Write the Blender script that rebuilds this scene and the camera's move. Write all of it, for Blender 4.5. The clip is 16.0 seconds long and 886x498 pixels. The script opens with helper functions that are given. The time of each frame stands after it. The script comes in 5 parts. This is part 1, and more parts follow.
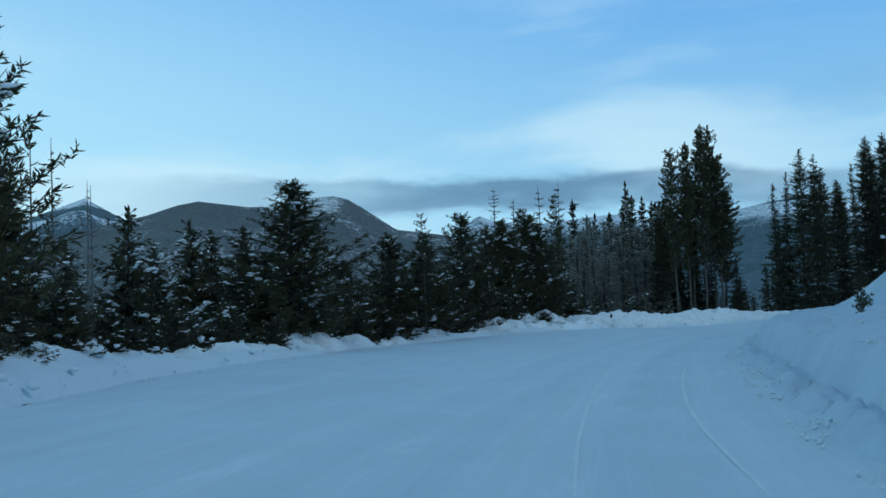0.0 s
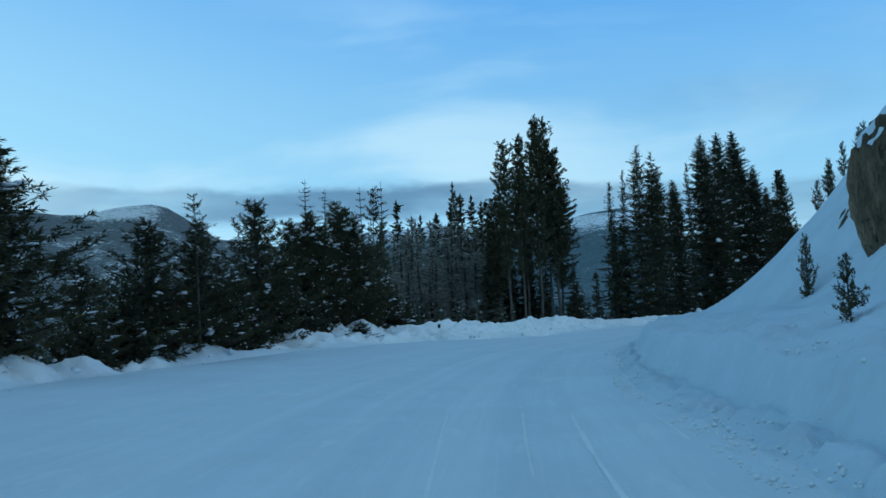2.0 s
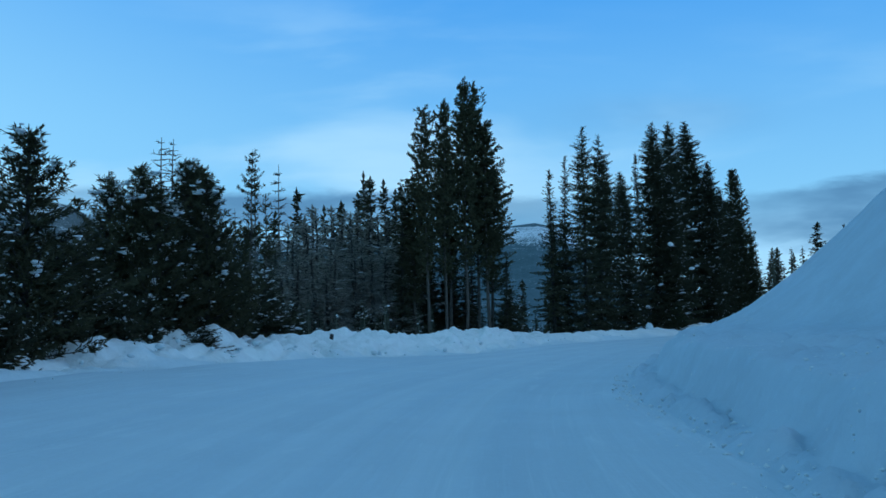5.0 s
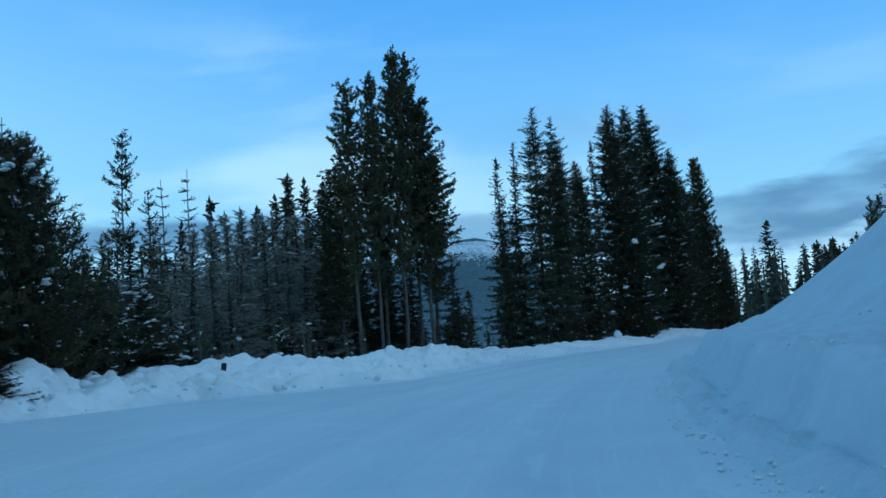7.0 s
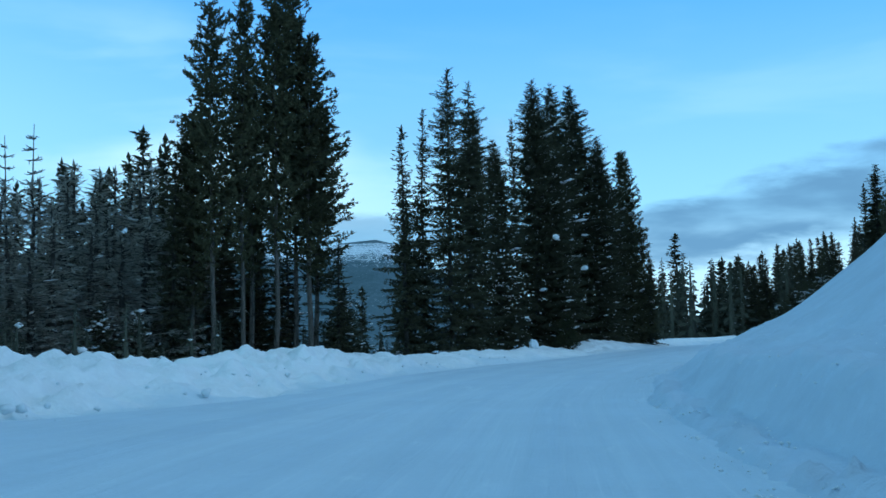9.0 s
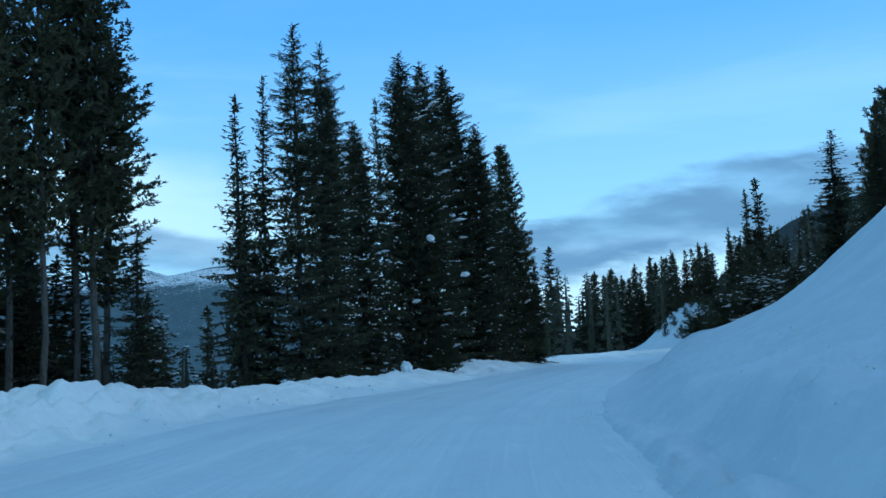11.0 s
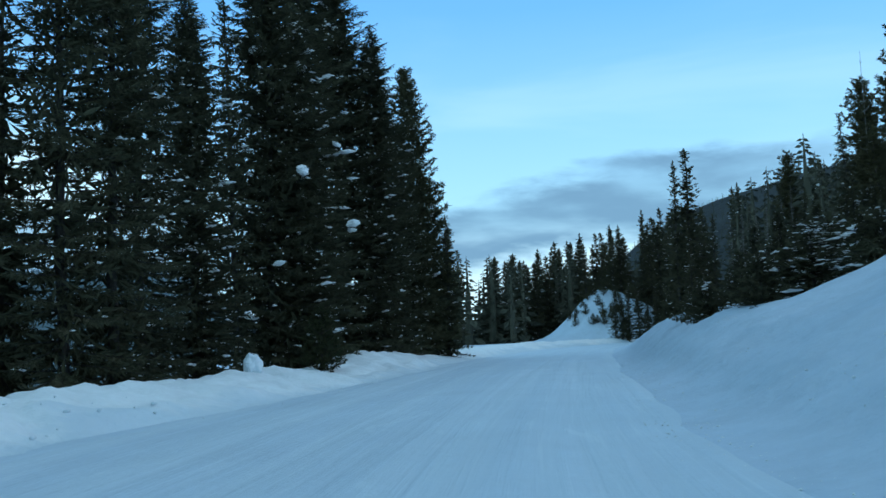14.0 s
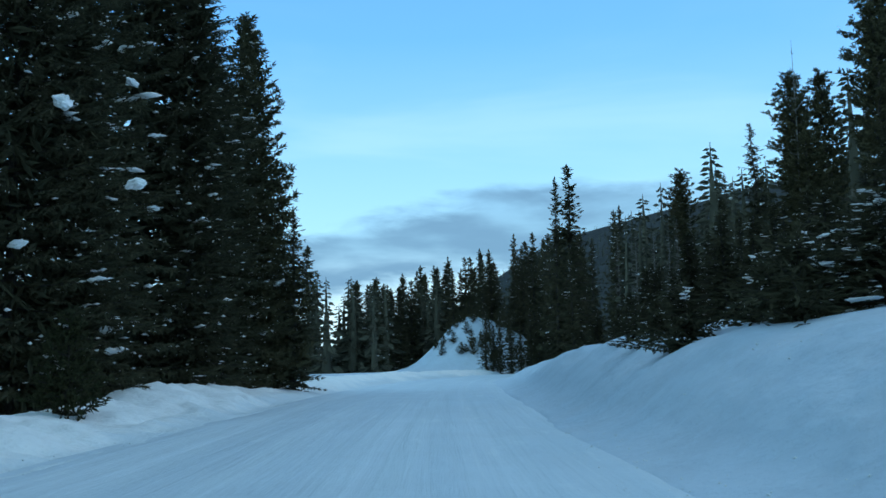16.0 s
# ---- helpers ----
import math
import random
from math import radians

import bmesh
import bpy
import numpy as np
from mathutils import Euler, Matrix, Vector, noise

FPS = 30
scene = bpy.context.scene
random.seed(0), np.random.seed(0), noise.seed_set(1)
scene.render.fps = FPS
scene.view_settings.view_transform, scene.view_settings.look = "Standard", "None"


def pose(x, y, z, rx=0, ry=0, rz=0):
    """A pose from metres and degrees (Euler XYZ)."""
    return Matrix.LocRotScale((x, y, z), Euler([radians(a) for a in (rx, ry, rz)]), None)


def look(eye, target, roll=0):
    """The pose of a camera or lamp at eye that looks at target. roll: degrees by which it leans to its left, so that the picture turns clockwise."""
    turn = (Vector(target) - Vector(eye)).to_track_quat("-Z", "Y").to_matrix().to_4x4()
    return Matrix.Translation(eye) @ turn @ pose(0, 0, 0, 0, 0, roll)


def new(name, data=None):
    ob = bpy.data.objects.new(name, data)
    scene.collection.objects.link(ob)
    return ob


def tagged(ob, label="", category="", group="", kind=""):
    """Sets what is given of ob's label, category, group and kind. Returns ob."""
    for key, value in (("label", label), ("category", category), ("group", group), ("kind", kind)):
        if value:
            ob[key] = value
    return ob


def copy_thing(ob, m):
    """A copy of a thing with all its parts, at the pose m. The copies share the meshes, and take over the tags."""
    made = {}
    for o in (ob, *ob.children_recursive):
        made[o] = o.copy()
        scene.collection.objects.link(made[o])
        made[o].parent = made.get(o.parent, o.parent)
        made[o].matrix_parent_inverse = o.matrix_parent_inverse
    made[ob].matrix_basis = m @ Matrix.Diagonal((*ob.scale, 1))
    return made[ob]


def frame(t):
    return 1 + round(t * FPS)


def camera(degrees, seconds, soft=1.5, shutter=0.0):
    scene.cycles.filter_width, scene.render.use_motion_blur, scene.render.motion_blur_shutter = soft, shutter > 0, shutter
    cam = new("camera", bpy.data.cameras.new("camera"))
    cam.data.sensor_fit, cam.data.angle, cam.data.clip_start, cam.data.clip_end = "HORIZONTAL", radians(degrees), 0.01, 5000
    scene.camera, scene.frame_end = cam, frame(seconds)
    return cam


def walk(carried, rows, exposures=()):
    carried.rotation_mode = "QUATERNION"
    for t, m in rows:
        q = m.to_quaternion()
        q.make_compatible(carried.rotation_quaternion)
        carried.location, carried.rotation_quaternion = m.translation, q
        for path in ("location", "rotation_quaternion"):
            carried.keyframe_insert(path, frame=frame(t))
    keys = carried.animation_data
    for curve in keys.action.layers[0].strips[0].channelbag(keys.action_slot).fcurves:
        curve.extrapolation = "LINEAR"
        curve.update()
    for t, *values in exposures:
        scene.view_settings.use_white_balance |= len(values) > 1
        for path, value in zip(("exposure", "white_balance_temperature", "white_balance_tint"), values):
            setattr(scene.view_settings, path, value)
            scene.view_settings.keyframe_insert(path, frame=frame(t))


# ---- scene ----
cam = camera(45.1, 16.0, soft=1.6)
METRES, EYE, TILT, LEAN, TURN = 110.0, 1.5, -12.5, 0.0, 0.0
ROWS = [
    (0.0, 0.0, 0.0, 0.0, 0.56, 16.6, 1.87),
    (0.5, 0.0032, 0.0278, 0.0061, -1.76, 15.58, 1.73),
    (1.0, 0.0071, 0.0553, 0.013, -4.34, 15.4, 2.34),
    (1.5, 0.0115, 0.0823, 0.0189, -7.19, 17.44, 3.0),
    (2.0, 0.0158, 0.1103, 0.0251, -8.39, 16.67, 4.5),
    (2.5, 0.0211, 0.1381, 0.0316, -9.13, 16.62, 5.73),
    (3.0, 0.0269, 0.167, 0.0383, -10.35, 15.69, 5.97),
    (5.5, 0.0597, 0.3083, 0.0698, -13.94, 17.11, 3.74),
    (6.0, 0.068, 0.3371, 0.0764, -14.75, 17.09, 4.1),
    (6.5, 0.0765, 0.3651, 0.0829, -14.97, 17.15, 6.22),
    (7.0, 0.0855, 0.3934, 0.0897, -15.68, 17.6, 7.34),
    (7.5, 0.095, 0.4221, 0.0965, -16.96, 17.68, 6.89),
    (8.0, 0.1054, 0.4499, 0.1027, -18.69, 17.16, 6.18),
    (8.5, 0.1166, 0.4792, 0.1096, -20.04, 16.76, 5.9),
    (9.0, 0.1284, 0.5073, 0.1163, -21.76, 17.07, 5.92),
    (9.5, 0.1412, 0.5352, 0.1232, -22.21, 17.63, 8.31),
    (10.0, 0.1551, 0.5612, 0.1294, -25.1, 17.77, 8.43),
    (12.5, 0.2327, 0.7, 0.1611, -30.49, 16.64, 9.19),
    (13.0, 0.2502, 0.7277, 0.1676, -31.75, 16.47, 8.52),
    (13.5, 0.2686, 0.7547, 0.1739, -32.72, 16.12, 9.63),
    (14.0, 0.288, 0.7822, 0.181, -34.18, 15.92, 9.52),
    (14.5, 0.3078, 0.8085, 0.1874, -35.67, 16.4, 9.77),
    (15.0, 0.3292, 0.8351, 0.194, -37.44, 16.39, 9.82),
    (15.5, 0.3506, 0.8609, 0.2001, -39.96, 16.25, 8.66),
    (16.0, 0.3732, 0.8867, 0.2064, -41.85, 16.15, 9.72),
]
EXPOSURES = [(0.0, 0.02, 6500, 10), (2.0, 0.03, 6250, 8), (3.0, -0.05, 5700, 6), (5.5, -0.09, 5550, 6), (6.2, -0.05, 5600, 6), (7.0, 0.08, 5700, 6), (8.0, 0.16, 5750, 5), (9.0, 0.37, 5950, 6), (10.2, 0.32, 5750, 8), (12.4, 0.39, 6550, 10), (13.0, 0.45, 6750, 10), (16.0, 0.57, 6850, 10)]
walk(cam, [(t, pose(0, 0, EYE, TILT, LEAN, TURN) @ pose(METRES * x, METRES * y, METRES * z, 90 + pitch, roll, yaw)) for t, x, y, z, yaw, pitch, roll in ROWS], EXPOSURES)

# ---- world, sun ----
SUN_EL, SUN_AZ = 40.0, 108.0  # degrees above the horizon; degrees clockwise from +y
world = bpy.data.worlds.new("sky")
scene.world = world
world.use_nodes = True


class Nodes:
    """Short hand for wiring node trees."""

    def __init__(self, tree):
        self.t = tree
        tree.nodes.clear()

    def n(self, kind, **kw):
        node = self.t.nodes.new(kind)
        for k, v in kw.items():
            if k == "ins":
                for key, val in v.items():
                    if isinstance(val, bpy.types.NodeSocket):
                        self.t.links.new(val, node.inputs[key])
                    else:
                        node.inputs[key].default_value = val
            elif k == "operation":
                node.operation = v
            elif k == "use_clamp":
                node.use_clamp = v
            elif k == "data_type":
                node.data_type = v
            elif k == "blend_type":
                node.blend_type = v
            elif k == "interpolation_type":
                node.interpolation_type = v
            elif k == "sky_type":
                node.sky_type = v
            elif k == "sun_disc":
                node.sun_disc = v
            elif k == "sun_elevation":
                node.sun_elevation = v
            elif k == "sun_rotation":
                node.sun_rotation = v
            elif k == "altitude":
                node.altitude = v
            elif k == "air_density":
                node.air_density = v
            elif k == "dust_density":
                node.dust_density = v
            elif k == "ozone_density":
                node.ozone_density = v
        return node

    def math(self, op, a, b=0.0, c=0.0, clamp=False):
        m = self.n("ShaderNodeMath", operation=op, use_clamp=clamp, ins={0: a, 1: b, 2: c})
        return m.outputs[0]

    def ramp(self, fac, stops, mode="LINEAR"):
        r = self.n("ShaderNodeValToRGB", ins={0: fac})
        r.color_ramp.interpolation = mode
        el = r.color_ramp.elements
        while len(el) < len(stops):
            el.new(0.5)
        for e, (p, c) in zip(el, stops):
            e.position = p
            e.color = (*c, 1) if isinstance(c, tuple) else (c, c, c, 1)
        return r.outputs[0]

    def mix(self, fac, a, b, mode="MIX"):
        m = self.n("ShaderNodeMix", data_type="RGBA", blend_type=mode, ins={0: fac, 6: a, 7: b})
        return m.outputs[2]

    def noise(self, vec, scale, detail=4.0, rough=0.55, dist=0.0):
        m = self.n("ShaderNodeTexNoise", ins={"Vector": vec, "Scale": scale, "Detail": detail, "Roughness": rough, "Distortion": dist})
        return m.outputs[0]

    def span(self, v, a, b):
        m = self.n("ShaderNodeMapRange", interpolation_type="SMOOTHSTEP", ins={0: v, 1: a, 2: b, 3: 0.0, 4: 1.0})
        return m.outputs[0]


def build_sky():
    w = Nodes(world.node_tree)
    sky = w.n("ShaderNodeTexSky", sky_type="NISHITA", sun_disc=False, sun_elevation=radians(SUN_EL), sun_rotation=radians(SUN_AZ),
              altitude=2500.0, air_density=1.0, dust_density=0.4, ozone_density=2.0)
    d = w.n("ShaderNodeTexCoord").outputs["Generated"]
    sep = w.n("ShaderNodeSeparateXYZ", ins={0: d})
    x, y, z = sep.outputs
    el = w.math("MULTIPLY", w.math("ARCSINE", z), 57.2958)
    az = w.math("MULTIPLY", w.math("ARCTAN2", x, y), 57.2958)
    # cold winter air: paler towards the horizon, a deeper blue above
    air = w.ramp(w.math("DIVIDE", el, 60.0, clamp=True), SKY_STOPS)
    base = w.mix(SKY_MIX, sky.outputs[0], air)
    # the air pales towards the west
    pale = w.math("SUBTRACT", 1.0, w.span(az, -30.0, 18.0))
    pale = w.math("MULTIPLY", pale, w.math("SUBTRACT", 1.0, w.math("MULTIPLY", w.span(el, 9.0, 20.0), 0.4)))
    base = w.mix(w.math("MULTIPLY", pale, 0.72), base, (4.6, 8.3, 10.1, 1))
    # thin bright veils
    p = w.n("ShaderNodeCombineXYZ", ins={0: w.math("MULTIPLY", az, 0.035), 1: w.math("MULTIPLY", el, 0.15), 2: 3.1})
    veil = w.noise(p.outputs[0], 1.25, 5.0, 0.5, 0.35)
    low = w.math("MULTIPLY", w.span(el, 1.0, 6.0), w.math("SUBTRACT", 1.0, w.span(el, 8.0, 22.0)))
    veil = w.math("MULTIPLY", w.span(veil, 0.46, 0.68), low)
    base = w.mix(w.math("MULTIPLY", veil, w.math("SUBTRACT", 0.72, w.math("MULTIPLY", w.span(az, 8.0, 30.0), 0.5))), base, (*VEIL, 1))
    # a grey bank of cloud low over the ridges, thicker to the east
    q = w.n("ShaderNodeCombineXYZ", ins={0: w.math("MULTIPLY", az, 0.05), 1: w.math("MULTIPLY", el, 0.17), 2: 7.7})
    lump = w.math("SUBTRACT", w.noise(q.outputs[0], 1.3, 3.5, 0.45, 0.1), 0.5)
    thin = w.math("MULTIPLY", w.span(az, 11.0, 19.0), w.math("SUBTRACT", 1.0, w.span(az, 27.0, 35.0)))
    mid = w.math("ADD", w.math("ADD", w.math("SUBTRACT", 6.9, w.math("ADD", w.math("MULTIPLY", thin, 0.4), w.math("MULTIPLY", w.span(az, 16.0, 28.0), 1.15))), w.math("MULTIPLY", w.span(az, 32.0, 52.0), 2.3)), w.math("MULTIPLY", lump, w.math("ADD", 1.6, w.math("MULTIPLY", w.span(az, 26.0, 36.0), 1.8))))
    half = w.math("ADD", 1.0, w.math("MULTIPLY", w.span(az, 27.0, 44.0), 1.0))
    off = w.math("DIVIDE", w.math("ABSOLUTE", w.math("SUBTRACT", el, mid)), half)
    ends = w.math("MULTIPLY", w.span(az, -24.0, 4.0), w.math("SUBTRACT", 1.0, w.span(az, 50.0, 62.0)))
    fray = w.span(w.noise(q.outputs[0], 3.0, 4.0, 0.5, 0.15), 0.25, 0.6)
    torn = w.math("MULTIPLY", w.math("SUBTRACT", w.noise(q.outputs[0], 5.5, 5.0, 0.55, 0.2), 0.5), 1.3)
    bank = w.math("SUBTRACT", 1.0, w.span(w.math("ADD", off, torn), 0.6, 1.3))
    bank = w.math("MULTIPLY", w.math("MULTIPLY", bank, w.math("SUBTRACT", ends, w.math("MULTIPLY", thin, 0.35))), w.math("ADD", 0.5, w.math("MULTIPLY", fray, 0.5)))
    base = w.mix(w.math("MULTIPLY", bank, 0.9), base, (*BANK, 1))
    # brighter air between the cloud and the ridges
    gap = w.math("MULTIPLY", w.math("SUBTRACT", 1.0, w.span(el, 4.0, 7.5)), w.math("MULTIPLY", w.span(az, 22.0, 36.0), w.math("SUBTRACT", 1.0, w.span(az, 60.0, 80.0))))
    base = w.mix(w.math("MULTIPLY", w.math("MULTIPLY", gap, w.math("SUBTRACT", 1.0, bank)), 0.42), base, (7.3, 9.5, 10.5, 1))
    # a faint grey wisp higher up
    u = w.math("DIVIDE", w.math("SUBTRACT", az, 25.0), 5.5)
    v = w.math("DIVIDE", w.math("SUBTRACT", el, w.math("ADD", 11.2, w.math("MULTIPLY", lump, 3.0))), 0.9)
    r2 = w.math("ADD", w.math("MULTIPLY", u, u), w.math("MULTIPLY", v, v))
    wisp = w.math("MULTIPLY", w.math("POWER", 2.718, w.math("MULTIPLY", r2, -1.0)), w.math("ADD", 0.35, w.math("MULTIPLY", fray, 0.65)))
    base = w.mix(w.math("MULTIPLY", wisp, 0.42), base, (1.7, 3.6, 5.8, 1))
    bg = w.n("ShaderNodeBackground", ins={0: base, 1: SKY_STRENGTH})
    w.n("ShaderNodeOutputWorld", ins={0: bg.outputs[0]})


SKY_STRENGTH = 0.1
SKY_MIX = 0.92
SKY_STOPS = [(0.0, (4.2, 7.3, 9.1)), (0.12, (3.1, 6.5, 9.0)), (0.30, (1.2, 4.1, 8.5)), (0.42, (0.95, 3.3, 6.6)), (0.75, (0.5, 1.6, 3.2)), (1.0, (0.42, 1.4, 2.8))]
VEIL = (6.0, 8.5, 9.7)
BANK = (1.15, 2.5, 4.1)
build_sky()

sun_data = bpy.data.lights.new("sun", "SUN")
sun_data.energy, sun_data.angle, sun_data.color = 0.5, radians(28), (0.80, 0.93, 1.0)
sun = new("sun", sun_data)
az = radians(SUN_AZ)
away = Vector((math.sin(az) * math.cos(radians(SUN_EL)), math.cos(az) * math.cos(radians(SUN_EL)), math.sin(radians(SUN_EL))))
sun.matrix_world = look(away * 100, (0, 0, 0))

# ---- materials ----


def material(name):
    m = bpy.data.materials.new(name)
    m.use_nodes = True
    w = Nodes(m.node_tree)
    bsdf = w.n("ShaderNodeBsdfPrincipled")
    w.n("ShaderNodeOutputMaterial", ins={0: bsdf.outputs[0]})
    return m, w, bsdf


def bump(w, bsdf, height, distance, strength=1.0):
    b = w.n("ShaderNodeBump", ins={"Height": height, "Distance": distance, "Strength": strength})
    w.t.links.new(b.outputs[0], bsdf.inputs["Normal"])


def put(w, bsdf, **kw):
    for k, v in kw.items():
        key = {"color": "Base Color", "rough": "Roughness", "spec": "Specular IOR Level"}[k]
        if isinstance(v, bpy.types.NodeSocket):
            w.t.links.new(v, bsdf.inputs[key])
        else:
            bsdf.inputs[key].default_value = v


def snow_material(name, base, fine, coarse, depth, streak=False, shoulder=False):
    """Snow: a pale cold white with drifts, crumbs and fine grain; streak draws it out along the road's own direction."""
    m, w, b = material(name)
    pos = w.n("ShaderNodeTexCoord").outputs["Object"]
    big = w.noise(pos, coarse, 5.0, 0.6)
    small = w.noise(pos, fine, 6.0, 0.65)
    tone = w.mix(w.span(big, 0.3, 0.7), (*[c * 0.9 for c in base], 1), (*base, 1))
    tone = w.mix(w.math("MULTIPLY", w.span(small, 0.45, 0.75), 0.5), tone, (*[min(0.93, c * 1.08) for c in base], 1))
    h = w.math("ADD", w.math("MULTIPLY", big, 1.2), w.math("MULTIPLY", small, 0.5))
    if shoulder:
        # the foot of the bank is packed by the plough like the road beside it
        foot = w.n("ShaderNodeSeparateXYZ", ins={0: w.n("ShaderNodeUVMap").outputs[0]}).outputs[1]
        foot = w.math("ADD", foot, w.math("MULTIPLY", w.math("SUBTRACT", w.noise(pos, 1.1, 4.0, 0.6), 0.5), 2.2))
        tone = w.mix(w.span(foot, 0.1, 1.5), (0.60, 0.70, 0.75, 1), tone)
    if streak:
        uv = w.n("ShaderNodeUVMap").outputs[0]
        su = w.n("ShaderNodeMapping", ins={0: uv, 3: (0.02, 1.0, 1.0)}).outputs[0]
        st = w.noise(su, 3.4, 6.0, 0.6, 0.4)
        fine_st = w.noise(w.n("ShaderNodeMapping", ins={0: uv, 3: (0.012, 1.0, 1.0)}).outputs[0], 11.0, 4.0, 0.6)
        lane = w.noise(w.n("ShaderNodeMapping", ins={0: uv, 3: (0.006, 1.0, 1.0)}).outputs[0], 0.9, 3.0, 0.5, 0.3)
        tone = w.mix(w.math("MULTIPLY", w.span(lane, 0.35, 0.7), 0.4), tone, (0.68, 0.78, 0.82, 1))
        tone = w.mix(w.span(st, 0.36, 0.66), w.mix(0.4, tone, (0.50, 0.60, 0.66, 1)), tone)
        tone = w.mix(w.math("MULTIPLY", w.span(fine_st, 0.55, 0.72), 0.2), tone, (0.74, 0.83, 0.86, 1))
        scuff = w.noise(w.n("ShaderNodeMapping", ins={0: uv, 3: (0.2, 1.0, 1.0)}).outputs[0], 1.6, 5.0, 0.6, 0.6)
        tone = w.mix(w.math("MULTIPLY", w.span(scuff, 0.58, 0.7), 0.25), tone, (0.74, 0.83, 0.86, 1))
        h = w.math("ADD", h, w.math("ADD", w.math("MULTIPLY", st, 1.5), w.math("MULTIPLY", scuff, 0.8)))
    put(w, b, color=tone, rough=0.62 if streak else 0.8, spec=0.25)
    bump(w, b, h, depth)
    return m


def plain_material(name, a, c, scale, rough, depth=0.0, island=0.0, stretch=(1, 1, 1)):
    """Two tones broken up by noise at two scales, varied per object and per loose piece."""
    m, w, b = material(name)
    pos = w.n("ShaderNodeMapping", ins={0: w.n("ShaderNodeTexCoord").outputs["Object"], 3: stretch}).outputs[0]
    f = w.span(w.noise(pos, scale, 5.0, 0.6), 0.3, 0.7)
    g = w.span(w.noise(pos, scale * 6, 4.0, 0.6), 0.3, 0.7)
    f = w.math("ADD", w.math("MULTIPLY", f, 0.6), w.math("MULTIPLY", g, 0.4))
    tone = w.mix(f, (*a, 1), (*c, 1))
    if island:
        r = w.n("ShaderNodeNewGeometry").outputs["Random Per Island"]
        o = w.n("ShaderNodeObjectInfo").outputs["Random"]
        k = w.math("ADD", 1.0 - island, w.math("ADD", w.math("MULTIPLY", r, island * 1.2), w.math("MULTIPLY", o, island * 0.8)))
        tone = w.mix(1.0, tone, w.n("ShaderNodeCombineColor", ins={0: k, 1: k, 2: k}).outputs[0], "MULTIPLY")
    put(w, b, color=tone, rough=rough, spec=0.12)
    if depth:
        bump(w, b, w.math("ADD", f, g), depth)
    return m


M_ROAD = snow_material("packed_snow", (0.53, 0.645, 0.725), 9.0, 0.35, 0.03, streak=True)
M_BANK = snow_material("ploughed_snow", (0.80, 0.85, 0.86), 5.0, 0.9, 0.10, shoulder=True)
# snow of the cut slope and ground, its shade put in as a dimmer, bluer base
M_SHADE_SNOW = snow_material("shaded_snow", (0.50, 0.612, 0.71), 3.0, 0.5, 0.11)
M_TRACK = snow_material("thrown_snow", (0.66, 0.76, 0.81), 14.0, 2.0, 0.02)
M_CLOD = snow_material("snow_crumb", (0.70, 0.77, 0.80), 14.0, 2.0, 0.03)
M_LOAD = snow_material("branch_snow", (0.86, 0.87, 0.88), 9.0, 2.0, 0.03)
M_NEEDLE = plain_material("pine_needles", (0.052, 0.050, 0.027), (0.112, 0.100, 0.054), 0.7, 0.85, island=0.35)
M_SPRUCE = plain_material("spruce_needles", (0.050, 0.049, 0.029), (0.108, 0.100, 0.060), 0.7, 0.85, island=0.35)
M_YOUNG = plain_material("young_needles", (0.040, 0.048, 0.022), (0.085, 0.082, 0.040), 0.9, 0.7, island=0.5)
# dry grey twigs, lightened further so the thicket looks misted
M_GREY = plain_material("hazed_dry_twigs", (0.24, 0.225, 0.19), (0.45, 0.425, 0.37), 0.7, 0.9, island=0.35)
M_FAR = plain_material("far_needles", (0.050, 0.052, 0.038), (0.105, 0.104, 0.076), 0.05, 0.8, island=0.5)
M_BARK = plain_material("bark", (0.075, 0.062, 0.05), (0.20, 0.175, 0.15), 2.2, 0.9, 0.02, stretch=(3, 3, 0.6))
M_DARK_BARK = plain_material("spruce_bark", (0.035, 0.030, 0.026), (0.095, 0.085, 0.075), 2.2, 0.9, 0.02, stretch=(3, 3, 0.6))
M_DEAD = plain_material("dead_wood", (0.09, 0.085, 0.078), (0.22, 0.21, 0.195), 3.0, 0.9, 0.01, island=0.3)
M_ROCK = plain_material("rock", (0.07, 0.052, 0.036), (0.27, 0.205, 0.14), 0.8, 0.9, 0.25, stretch=(1, 1, 0.45))
M_POST = plain_material("dark_post", (0.02, 0.02, 0.02), (0.06, 0.05, 0.045), 9.0, 0.6)


